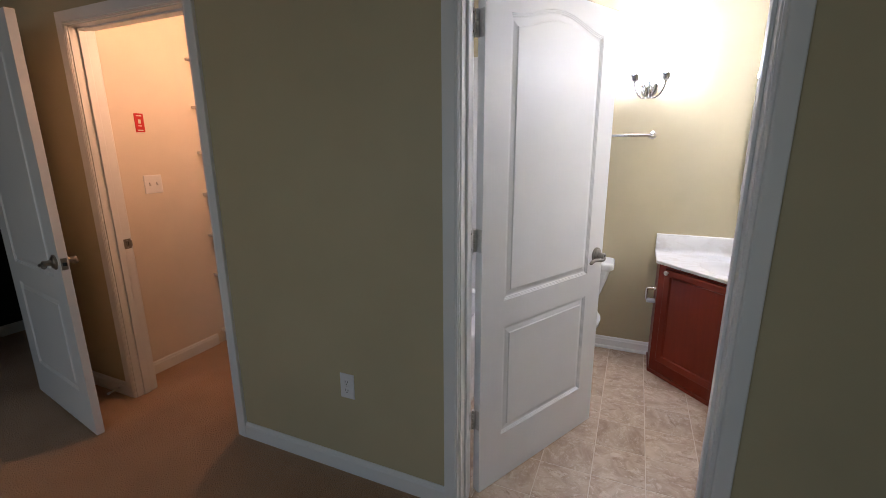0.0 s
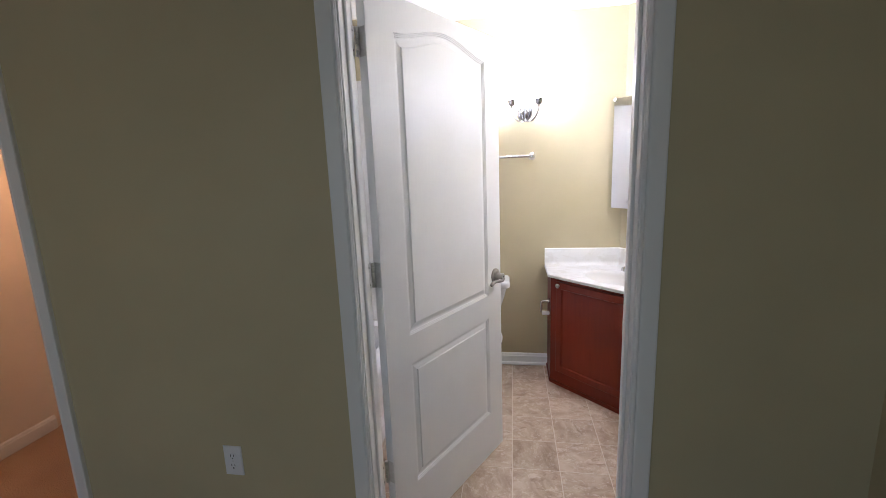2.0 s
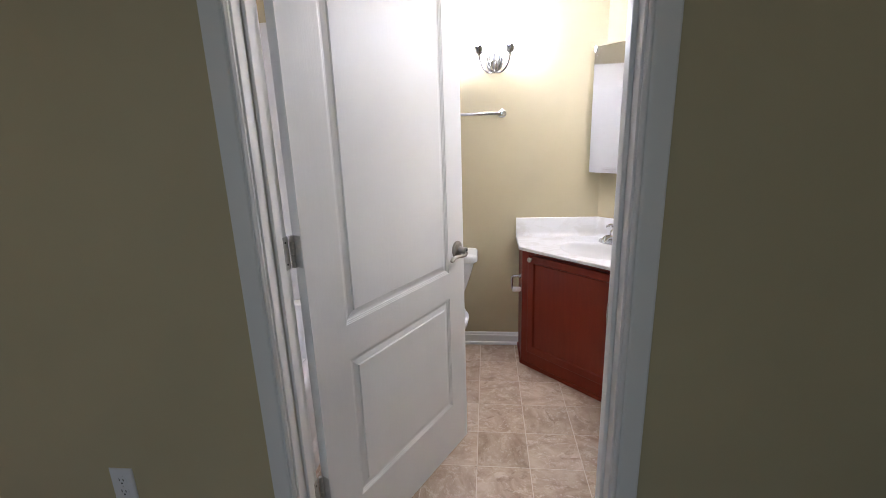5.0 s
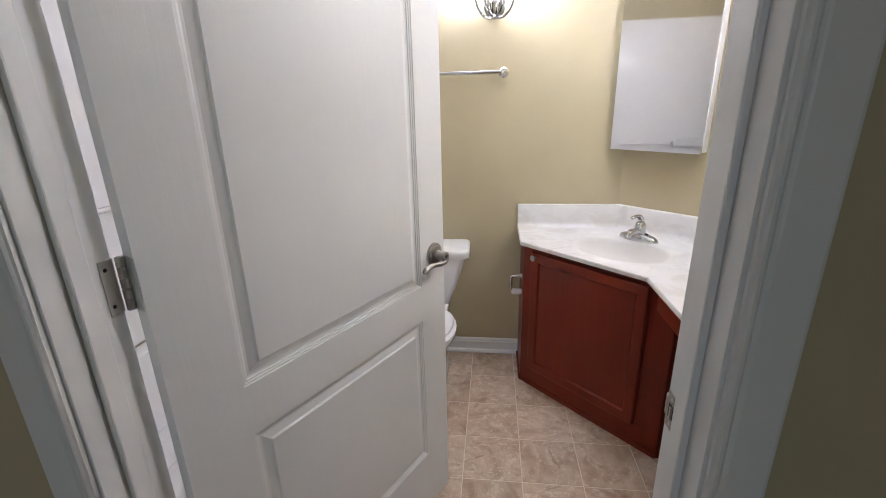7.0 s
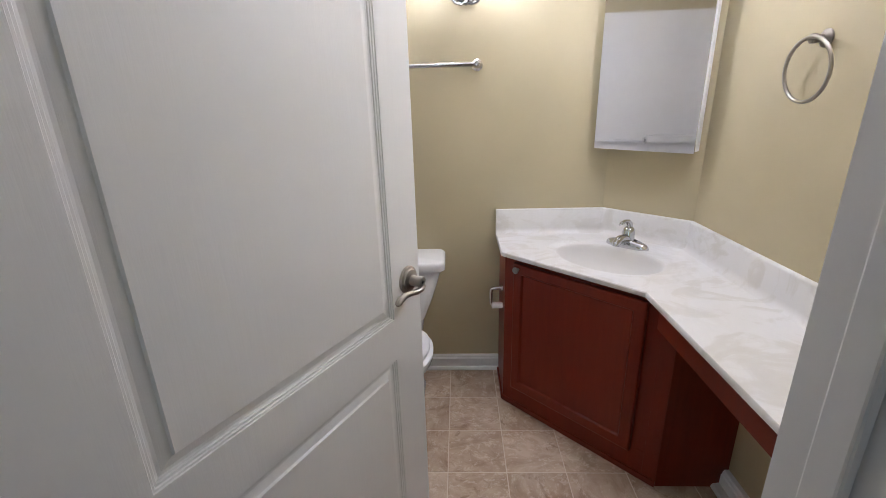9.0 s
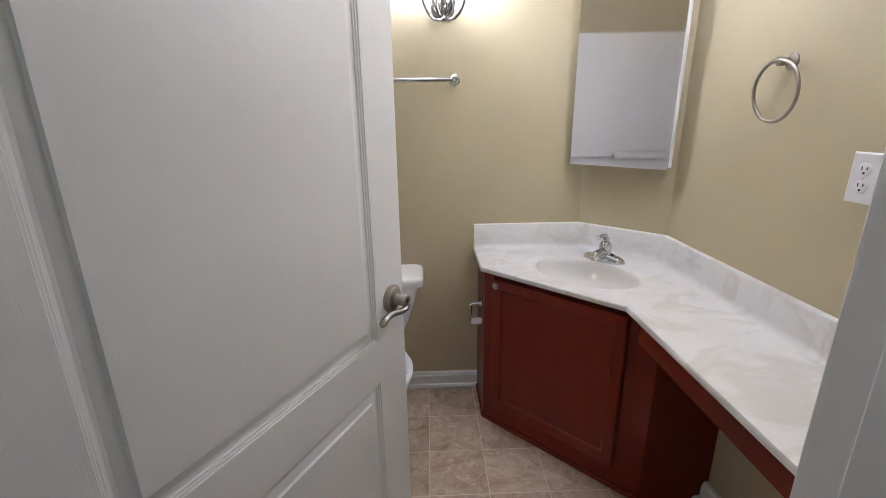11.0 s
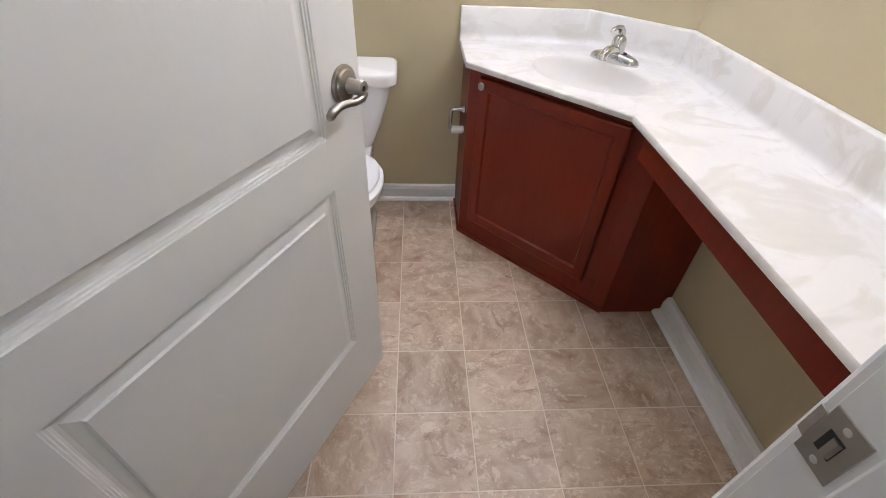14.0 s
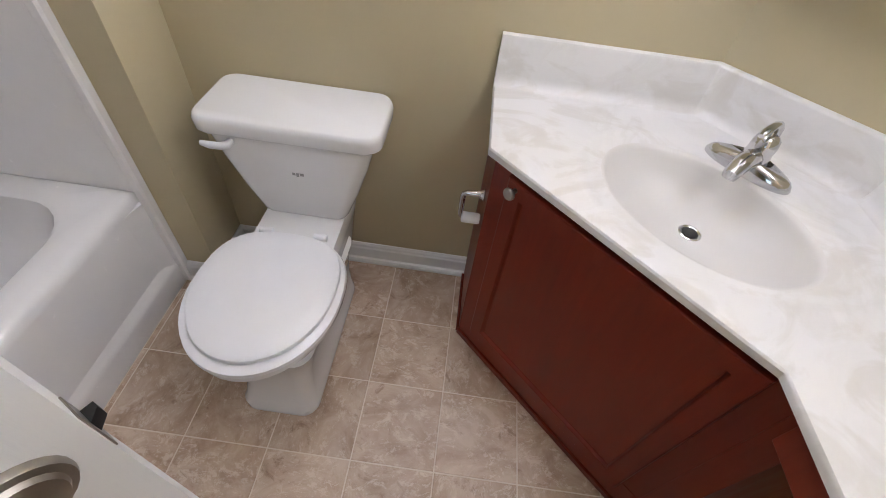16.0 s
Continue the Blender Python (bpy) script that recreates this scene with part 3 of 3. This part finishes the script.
drain = part("drain", lathe((DC.x, DC.y, CZ - 0.103), (0, 0, 1), [(0.024, 0), (0.0245, 0.003), (0.022, 0.0045), (0.019, 0.0035), (0.017, 0.001)], 24), CHROME, top, "chrome basin drain", True)
part("stopper", lathe((DC.x, DC.y, CZ - 0.1015), (0, 0, 1), [(0.0165, 0), (0.0165, 0.002), (0.010, 0.0035), (0, 0.004)], 20), DARK, drain)
for a, b, na, nb in (((0.327, YK), (0.838, YK), (0, -1), (-0.383, -0.924)), ((0.838, YK), (XR, 2.968), (-0.383, -0.924), (-0.924, -0.383)), ((XR, 2.968), (XR, YB + 0.0005), (-0.924, -0.383), (-1, 0))):
    rows = []
    for p, nn in ((a, na), (b, nb)):
        f = 1.0 if nn in ((0, -1), (-1, 0)) else 1.082
        rows.append([Vector((p[0] + nn[0] * w * f, p[1] + nn[1] * w * f, z)) for w, z in ((0.001, CZ + 0.0003), (0.040, CZ + 0.0003), (0.032, CZ + 0.0025), (0.025, CZ + 0.008), (0.020, CZ + 0.016), (0.018, CZ + 0.026), (0.0172, CZ + 0.112), (0.0142, CZ + 0.117), (0.009, CZ + 0.119), (0.001, CZ + 0.119))])
    part("splash", loft(rows), MARBLE, top, "", True)

# ---- faucet ----
FM = Matrix.Translation((0.876, 3.006, CZ - 0.0005)) @ Matrix.Rotation(radians(-45), 4, "Z") @ Matrix.Scale(1.2, 4)   # x along the base, -y to the basin
fau = thing("basin_faucet", "chrome single-lever basin faucet on the worktop", "faucet", "", FM)
rings = []
for z, g in ((0, 0), (0.006, 0.0), (0.012, -0.003), (0.018, -0.008), (0.021, -0.016)):
    rings.append([Vector((math.copysign(abs(math.cos(a)) ** 0.9, math.cos(a)) * (0.078 + g), math.sin(a) * (0.026 + g * 0.7), z + 0.012 * max(0, 1 - abs(math.cos(a)) * 1.1) * (z > 0.01)))
                  for a in [2 * math.pi * i / 40 for i in range(40)]])
part("base", loft(rings), CHROME, fau, "", True)
part("body", lathe((0, 0, 0.010), (0, 0.10, 1), [(0.026, 0), (0.024, 0.015), (0.021, 0.032), (0.0215, 0.045), (0.019, 0.056), (0.012, 0.063), (0, 0.065)], 26), CHROME, fau, "", True)
part("spout", tube([(0, -0.004, 0.026), (0, -0.03, 0.036), (0, -0.06, 0.040), (0, -0.076, 0.037), (0, -0.088, 0.030), (0, -0.090, 0.022)], [0.018, 0.017, 0.0155, 0.0145, 0.0135, 0.011], 16), CHROME, fau, "", True)
part("lever", tube([(0, 0.008, 0.066), (0, 0.004, 0.084), (0, -0.012, 0.096), (0, -0.036, 0.101), (0, -0.060, 0.099), (0, -0.072, 0.096)], [0.012, 0.011, 0.0095, 0.0085, 0.0085, 0.005], 14, flat=0.7), CHROME, fau, "", True)

# ---- toilet ----
TXC = -0.152
wc = thing("toilet", "white porcelain close-coupled toilet with its lid closed", "toilet", "", pose(0, 0, 0))
bm = loft([egg(TXC, 2.69, 3.00, 0.09, 0.16), egg(TXC, 2.655, 3.02, 0.112, 0.215), egg(TXC, 2.625, 3.02, 0.130, 0.255), egg(TXC, 2.598, 3.00, 0.150, 0.295), egg(TXC, 2.570, 2.985, 0.172, 0.335),
           egg(TXC, 2.556, 2.98, 0.181, 0.352), egg(TXC, 2.558, 2.975, 0.181, 0.366), egg(TXC, 2.564, 2.975, 0.176, 0.372)])
loft([rrect(TXC + 0.008, (f + 3.13) / 2, w, (3.13 - f) / 2, r, z) for f, w, r, z in ((2.628, 0.108, 0.045, FZ), (2.628, 0.108, 0.045, 0.012), (2.640, 0.101, 0.042, 0.028), (2.655, 0.095, 0.04, 0.09), (2.662, 0.098, 0.04, 0.16),
      (2.655, 0.108, 0.05, 0.215), (2.65, 0.115, 0.05, 0.25))], bm=bm)
part("bowl", bm, PORCELAIN, wc, "", True)
part("deck", loft([rrect(TXC, 3.05, 0.10, 0.15, 0.03, 0.17), rrect(TXC, 3.05, 0.112, 0.165, 0.03, 0.30), rrect(TXC, 3.05, 0.118, 0.175, 0.03, 0.355), rrect(TXC, 3.05, 0.114, 0.17, 0.03, 0.368)]), PORCELAIN, wc, "", True)
seat = part("seat", loft([egg(TXC, 2.558, 2.948, 0.180, 0.373), egg(TXC, 2.551, 2.952, 0.184, 0.379), egg(TXC, 2.553, 2.95, 0.183, 0.388), egg(TXC, 2.566, 2.944, 0.174, 0.392)]), PLASTIC, wc, "white plastic toilet seat", True)
part("seat_lid", loft([egg(TXC, 2.580, 2.95, 0.166, 0.3935), egg(TXC, 2.574, 2.955, 0.170, 0.398), egg(TXC, 2.576, 2.953, 0.168, 0.406), egg(TXC, 2.586, 2.944, 0.160, 0.412), egg(TXC, 2.62, 2.915, 0.13, 0.4145)]), PLASTIC, wc, "white plastic lid lying closed", True)
for sx in (-0.075, 0.075):
    part("lid_hinge", tube([(TXC + sx - 0.018, 2.972, 0.385), (TXC + sx + 0.018, 2.972, 0.385)], 0.009, 12), PLASTIC, wc, "", True)
    part("hinge_bolt", lathe((TXC + sx, 2.985, 0.368), (0, 0, 1), [(0.011, 0), (0.011, 0.006), (0.006, 0.010), (0, 0.0105)], 14), PLASTIC, wc, "", True)
TYB = YK - 0.006
part("tank", loft([rrect(TXC, (3.062 + TYB) / 2, 0.118, (TYB - 3.062) / 2, 0.03, 0.370), rrect(TXC, (3.056 + TYB) / 2, 0.126, (TYB - 3.056) / 2, 0.032, 0.384), rrect(TXC, (3.050 + TYB) / 2, 0.160, (TYB - 3.050) / 2, 0.034, 0.47),
                   rrect(TXC, (3.046 + TYB) / 2, 0.190, (TYB - 3.046) / 2, 0.034, 0.56), rrect(TXC, (3.043 + TYB) / 2, 0.210, (TYB - 3.043) / 2, 0.034, 0.634)]), PORCELAIN, wc, "", True)
part("tank_lid", loft([rrect(TXC, (3.033 + TYB) / 2, 0.222, (TYB - 3.033) / 2, 0.036, 0.6345), rrect(TXC, (3.028 + TYB) / 2, 0.231, (TYB - 3.028) / 2, 0.04, 0.642), rrect(TXC, (3.027 + TYB) / 2, 0.232, (TYB - 3.027) / 2, 0.04, 0.668),
                       rrect(TXC, (3.031 + TYB) / 2, 0.228, (TYB - 3.031) / 2, 0.04, 0.679), rrect(TXC, (3.036 + TYB) / 2, 0.223, (TYB - 3.036) / 2, 0.038, 0.6825)]), PORCELAIN, wc, "white porcelain tank lid", True)
part("flush_lever", tube([(TXC - 0.146, 3.046, 0.612), (TXC - 0.146, 3.028, 0.612), (TXC - 0.160, 3.020, 0.613), (TXC - 0.182, 3.017, 0.614), (TXC - 0.206, 3.020, 0.615)], [0.012, 0.013, 0.0115, 0.011, 0.008], 14, flat=0.8), PLASTIC, wc, "white plastic flush lever", True)
for i, (dx, w) in enumerate(((-0.014, 0.008), (-0.004, 0.007), (0.006, 0.010))):
    part("maker_mark", box(bmesh.new(), (TXC + 0.01 + dx, 3.0462, 0.530 - 0.004 * (i % 2)), (TXC + 0.01 + dx + w, 3.0505, 0.538)), GREYPRINT, wc)

# ---- bathtub and its surround ----
tub = thing("bathtub", "white fibreglass alcove bathtub with a plain apron", "bathtub")
TL, TR, T0, T1, TZ = -1.396, -0.635, YB + 0.004, 3.050, 0.388
tcx, tcy, thx, thy = (TL + TR) / 2, (T0 + T1) / 2, (TR - TL) / 2, (T1 - T0) / 2
bm = loft([rrect(tcx, tcy, thx, thy, 0.004, FZ), rrect(tcx, tcy, thx, thy, 0.004, TZ - 0.034), rrect(tcx, tcy, thx - 0.003, thy - 0.0005, 0.005, TZ - 0.020), rrect(tcx, tcy, thx - 0.010, thy - 0.001, 0.006, TZ - 0.009), rrect(tcx, tcy, thx - 0.020, thy - 0.0015, 0.008, TZ - 0.003), rrect(tcx, tcy, thx - 0.034, thy - 0.002, 0.01, TZ),
           rrect(tcx - 0.01, tcy, thx - 0.085, thy - 0.075, 0.15, TZ), rrect(tcx - 0.01, tcy, thx - 0.098, thy - 0.088, 0.15, TZ - 0.010), rrect(tcx - 0.01, tcy, thx - 0.115, thy - 0.11, 0.16, TZ - 0.10),
           rrect(tcx - 0.01, tcy, thx - 0.14, thy - 0.16, 0.16, TZ - 0.26), rrect(tcx - 0.01, tcy, thx - 0.19, thy - 0.22, 0.15, TZ - 0.315)])
part("shell", bm, FIBREGLASS, tub, "", True)
part("apron_foot", loft([[Vector((TR + d, y, z)) for d, z in ((0, FZ), (0.014, FZ), (0.014, 0.070), (0.0125, 0.080), (0.009, 0.090), (0.004, 0.100), (0.0, 0.112))] for y in (T0, T1)]), FIBREGLASS, tub, "", True)
part("apron_end", loft([[Vector((TR + d, y, z)) for d, y in ((0, T1 - 0.09), (0.003, T1 - 0.055), (0.010, T1 - 0.035), (0.012, T1), (0, T1))] for z in (FZ, TZ - 0.036)]), FIBREGLASS, tub, "", True)
sur = thing("tub_surround", "white fibreglass wall surround above the bathtub", "tub surround")
SZ = 2.06
part("back_panel", box(bmesh.new(), (-1.399, T0, TZ + 0.001), (-1.380, 3.052, SZ), 0.004), FIBREGLASS, sur)
part("end_panel", box(bmesh.new(), (-1.3795, 3.036, TZ + 0.001), (-0.632, 3.0545, SZ), 0.003), FIBREGLASS, sur)
part("end_panel", box(bmesh.new(), (-1.3795, YB + 0.0005, TZ + 0.001), (-0.632, YB + 0.019, SZ), 0.003), FIBREGLASS, sur)
for y, s in ((3.0545, -1), (YB + 0.0005, 1)):
    part("flange", loft([[Vector((x, y + s * d, z)) for x, d in ((-0.6315, 0), (-0.6315, 0.018), (-0.626, 0.024), (-0.607, 0.024), (-0.601, 0.018), (-0.599, 0))] for z in (FZ, SZ)]), FIBREGLASS, sur)
part("soap_ledge", box(bmesh.new(), (-1.3795, 1.60, 0.985), (-1.325, 2.235, 1.055), 0.014, 3), FIBREGLASS, sur)
part("grab_rail", tube([(-1.355, 2.70, 1.015), (-1.345, 2.69, 1.015), (-1.335, 2.66, 1.015), (-1.335, 2.27, 1.015), (-1.345, 2.24, 1.015)], 0.011, 12), FIBREGLASS, sur, "", True)
part("rail_end", tube([(-1.345, 2.255, 1.015), (-1.345, 2.238, 1.015)], 0.016, 12), DARK, sur, "dark rail end")

# ---- mirror cabinet on the slanted wall ----
MM = Matrix.Translation((0.7595, 3.204, 0)) @ Matrix.Rotation(radians(-46.4), 4, "Z")   # x along the front, +y into the wall
med = thing("medicine_cabinet", "white medicine cabinet with a frameless mirror door", "medicine cabinet")


def on_mirror(bm):
    bm.transform(MM)
    return bm


part("body", on_mirror(box(bmesh.new(), (0.004, 0.0065, 1.166), (0.408, 0.080, 1.868), 0.002)), TRIM, med)
part("mirror_door", on_mirror(box(bmesh.new(), (0.0, 0.0, 1.163), (0.418, 0.0055, 1.870), 0.0008, 1)), MIRROR, med, "frameless mirror door")
part("hinge_strip", on_mirror(box(bmesh.new(), (0.4185, 0.002, 1.196), (0.4235, 0.012, 1.868), 0.001)), TRIM, med, "slim white hinge strip")

# ---- fittings on the walls ----
bar = thing("towel_bar", "chrome towel bar on the wall above the toilet", "towel bar")
for x in (0.237, -0.373):
    part("bar_post", lathe((x, YK, 1.527), (0, -1, 0), [(0.024, 0), (0.024, 0.004), (0.019, 0.008), (0.013, 0.014), (0.012, 0.04), (0.0155, 0.047), (0.017, 0.058), (0.0155, 0.068), (0.009, 0.075), (0, 0.076)], 24), CHROME, bar, "", True)
part("rod", tube([(-0.373, YK - 0.058, 1.527), (0.237, YK - 0.058, 1.527)], 0.0095, 16), CHROME, bar, "", True)

ringt = thing("towel_ring", "brushed nickel towel ring on the wall over the worktop", "towel ring")
RP = Vector((XR, 2.475, 1.508))
part("mount", lathe(RP, (-1, 0, 0), [(0.023, 0), (0.023, 0.004), (0.019, 0.008), (0.011, 0.013), (0.010, 0.024), (0.0125, 0.029), (0.0125, 0.041), (0.008, 0.045), (0, 0.046)], 24), NICKEL, ringt, "", True)
rc = RP + Vector((-0.036, -0.008, -0.078))
loopp = [rc + Vector((-0.006 - 0.006 * math.cos(a), 0.081 * math.sin(a), 0.081 * math.cos(a))) for a in [2 * math.pi * i / 48 for i in range(48)]]
rings = []
for i in range(48):
    d = (loopp[(i + 1) % 48] - loopp[i - 1]).normalized()
    o = (loopp[i] - rc).normalized()
    o = (o - d * o.dot(d)).normalized()
    rings.append(circle(loopp[i], 0.0052, o, d.cross(o), 10))
part("ring", loft(rings + [rings[0]], False, False), NICKEL, ringt, "", True)

tp = thing("paper_holder", "chrome toilet paper holder on the cabinet side", "paper holder")
PY = 3.055
part("mount", lathe((0.349, PY, 0.548), (-1, 0, 0), [(0.017, 0), (0.017, 0.004), (0.012, 0.008), (0.010, 0.016)], 20), CHROME, tp, "", True)
part("arm", tube([(0.338, PY, 0.548), (0.302, PY, 0.548), (0.294, PY, 0.542), (0.292, PY, 0.53), (0.292, PY, 0.478), (0.294, PY, 0.468), (0.304, PY, 0.462)], 0.0076, 12), CHROME, tp, "", True)
part("roller", tube([(0.296, PY, 0.461), (0.300, PY, 0.461), (0.340, PY, 0.461), (0.347, PY, 0.461)], [0.011, 0.0155, 0.0155, 0.013], 16), PLASTIC, tp, "pale satin roller", True)


def sconce(m, label):
    """A two-armed chrome wall light with leaf cups and lit shades, in the plane y = 0, standing out to -y."""
    t = thing("wall_sconce", label, "wall light", "wall lights on both sides of the mirror", m)
    part("backplate", lathe((0, 0, 0), (0, -1, 0), [(0.050, 0), (0.050, 0.006), (0.042, 0.013), (0.026, 0.020), (0.018, 0.028), (0.016, 0.05), (0, 0.052)], 28), SCONCEMETAL, t, "", True)
    part("finial", lathe((0, -0.055, -0.066), (0, 0, 1), [(0, 0), (0.009, 0.005), (0.013, 0.014), (0.008, 0.022), (0.013, 0.036), (0.0165, 0.060), (0.014, 0.088), (0.007, 0.104), (0.009, 0.112), (0.004, 0.122), (0, 0.126)], 18), SCONCEMETAL, t, "", True)
    for sx in (-1, 1):
        pts = [(sx * r, -0.055 - 0.035 * (r / 0.09), z) for r, z in ((0.006, -0.052), (0.022, -0.060), (0.044, -0.056), (0.064, -0.038), (0.079, -0.010), (0.087, 0.020), (0.089, 0.042))]
        part("arm", tube(pts, 0.0062, 12), SCONCEMETAL, t, "", True)
        for r, h, w in ((0.026, 0.044, 0.0095), (0.042, 0.030, 0.0085)):
            pts = [(sx * r * k, -0.062 - 0.008 * k, z) for k, z in ((0.25, -0.046), (0.62, -0.038), (0.92, -0.014), (1.02, 0.012), (0.96, h - 0.008), (0.86, h))]
            part("leaf", tube(pts, [w * 0.6, w * 0.85, w, w, w * 0.75, w * 0.25], 12, flat=0.55), SCONCEMETAL, t, "", True)
        c = (sx * 0.089, -0.090, 0.036)
        rings = []
        for r, z, lobe in ((0.006, 0.0, 0), (0.015, 0.003, 0), (0.0225, 0.012, 0), (0.0255, 0.026, 0), (0.0262, 0.038, 0.0015), (0.0300, 0.046, 0.004), (0.0275, 0.045, 0.003), (0.0235, 0.036, 0)):
            rings.append([Vector((c[0] + (r + lobe * math.cos(5 * q)) * math.cos(q), c[1] + (r + lobe * math.cos(5 * q)) * math.sin(q), c[2] + z + 1.2 * lobe * math.cos(5 * q))) for q in [2 * math.pi * i / 30 for i in range(30)]])
        part("cup", loft(rings), SCONCEMETAL, t, "", True)
        sh = part("shade", lathe((c[0], c[1], c[2] + 0.037), (0, 0, 1), [(0.021, 0), (0.034, 0.018), (0.043, 0.045), (0.048, 0.075), (0.056, 0.11), (0.052, 0.11), (0.040, 0.06), (0.020, 0.02)], 26), SHADE, t, "lit frosted glass shade", True)
        part("bulb", lathe((c[0], c[1], c[2] + 0.060), (0, 0, 1), [(0.012, 0), (0.016, 0.012), (0.027, 0.034), (0.028, 0.046), (0.020, 0.060), (0, 0.066)], 20), LAMP, sh, "glowing bulb", True)


sconce(pose(0.190, YK, 1.815), "polished chrome wall light with lit frosted shades on the back wall")
sconce(pose(XR, 2.315, 1.815, 0, 0, -90), "polished chrome wall light with lit frosted shades over the worktop")


def outlet(m, w, h, label, kind_name, gang):
    """A wall plate in the plane y = 0, facing -y, centred on the origin of m."""
    t = thing(kind_name, label, kind_name.replace("_", " "), "", m)
    bm = loft([[Vector((x, -d, z)) for x, z in ((-w / 2 + i, -h / 2 + i), (w / 2 - i, -h / 2 + i), (w / 2 - i, h / 2 - i), (-w / 2 + i, h / 2 - i))] for i, d in ((0, 0), (0.0005, 0.003), (0.004, 0.0055))])
    part("plate", bm, PLASTIC, t)
    for g in gang:
        if kind_name == "wall_outlet":
            for z in (-0.0195, 0.0195):
                f = part("socket", lathe((g, -0.0053, z), (0, -1, 0), [(0.0165, 0), (0.0165, 0.0012), (0.0155, 0.0016)], 24), PLASTIC, t, "", True)
                for dx, dz, a, b in ((-0.0062, 0.004, 0.0011, 0.0045), (0.0062, 0.004, 0.0011, 0.0038), (0, -0.0075, 0.0024, 0.0024)):
                    part("slot", box(bmesh.new(), (g + dx - a, -0.0075, z + dz - b), (g + dx + a, -0.0066, z + dz + b)), DARK, f)
            part("screw", lathe((g, -0.0053, 0), (0, -1, 0), [(0.003, 0), (0.0026, 0.001), (0, 0.0012)], 12), STEEL, t)
        else:
            part("toggle", loft([[Vector((g + x, -0.005 - d, z + o)) for x, z in ((-0.005, -0.009), (0.005, -0.009), (0.005, 0.009), (-0.005, 0.009))] for d, o in ((0, 0), (0.010, 0.006))]), PLASTIC, t)
    return t


outlet(pose(-0.924, YF, 0.443), 0.072, 0.118, "white duplex outlet plate low on the wall", "wall_outlet", (0,))
outlet(pose(XR, 2.19, 1.224, 0, 0, -90), 0.072, 0.118, "white duplex outlet plate above the worktop", "wall_outlet", (0,))
outlet(pose(-2.67, 1.826, 1.243, 0, 0, 90), 0.115, 0.116, "cream double switch plate on the closet wall", "light_switch", (-0.023, 0.023))

card = thing("fire_notice", "small red notice card on the closet wall", "notice card", "", pose(-2.67, 1.801, 1.62, 0, 0, 90))
part("card", box(bmesh.new(), (-0.028, -0.003, -0.056), (0.028, 0, 0.056), 0.0008, 1), RED, card)
for z, w, h in ((0.042, 0.016, 0.003), (0.008, 0.008, 0.012), (-0.018, 0.010, 0.003), (-0.044, 0.017, 0.003)):
    part("print_bar", box(bmesh.new(), (-w, -0.0036, z - h), (w, -0.0028, z + h)), INK, card)

# ---- closet ----
for z in (0.11, 0.555, 0.853, 1.151, 1.443, 1.746, 2.054):
    sh = thing("closet_shelf", "cream painted closet shelf", "shelf", "shelves at the back of the closet")
    part("board", box(bmesh.new(), (-2.6695, 2.165, z - 0.019), (-1.531, 2.4495, z), 0.002), CREAM, sh)
lampc = thing("closet_lamp", "warm glowing bulb hanging from the closet ceiling", "ceiling light")
part("holder", lathe((-1.80, 1.90, H), (0, 0, -1), [(0.06, 0), (0.06, 0.012), (0.035, 0.03), (0.012, 0.036)], 24), PORCELAIN, lampc, "", True)
part("cord", tube([(-1.80, 1.90, H - 0.034), (-1.80, 1.90, 2.16)], 0.004, 8), PLASTIC, lampc, "", True)
part("socket", lathe((-1.80, 1.90, 2.17), (0, 0, -1), [(0.012, 0), (0.018, 0.01), (0.018, 0.05)], 18), PLASTIC, lampc, "", True)
part("bulb", lathe((-1.80, 1.90, 2.121), (0, 0, -1), [(0.014, 0), (0.016, 0.02), (0.03, 0.05), (0.032, 0.07), (0.022, 0.092), (0, 0.10)], 20), BULB, lampc, "", True)

stop = thing("door_stop_spring", "small metal spring door stop on the baseboard", "door stop")
part("spring", tube([(-2.62, YF - 0.014, 0.045), (-2.62, YF - 0.075, 0.040)], 0.006, 10), STEEL, stop, "", True)
part("tip", tube([(-2.62, YF - 0.075, 0.040), (-2.62, YF - 0.088, 0.039)], 0.008, 10), PLASTIC, stop, "", True)

# ---- floor tiles, last ----
bath_floor = bpy.data.objects["floor_bathroom"]
shapes = {}
for i in range(-7, 6):
    for j in range(-3, 7):
        x0, x1 = max(TX + i * PITCH, -0.62), min(TX + (i + 1) * PITCH, XR - 0.001)
        y1, y0 = min(TY - (j - 1) * PITCH, YK - 0.001), max(TY - j * PITCH, 1.486)
        if x1 - x0 < 0.012 or y1 - y0 < 0.012:
            continue
        w, d = round(x1 - x0 - 0.0036, 4), round(y1 - y0 - 0.0036, 4)
        if (w, d) not in shapes:
            bm = loft([[Vector((sx * (w / 2 - i2), sy * (d / 2 - i2), z)) for sx, sy in ((-1, -1), (1, -1), (1, 1), (-1, 1))] for i2, z in ((0, -0.0015), (0, -0.0008), (0.0012, 0.0))], cap0=False)
            bmesh.ops.recalc_face_normals(bm, faces=bm.faces)
            me = bpy.data.meshes.new("tile")
            bm.to_mesh(me)
            bm.free()
            me.materials.append(VINYL)
            shapes[(w, d)] = me
        tile = new("tile", shapes[(w, d)])
        tile.location = ((x0 + x1) / 2, (y0 + y1) / 2, FZ)
        tile.parent = bath_floor
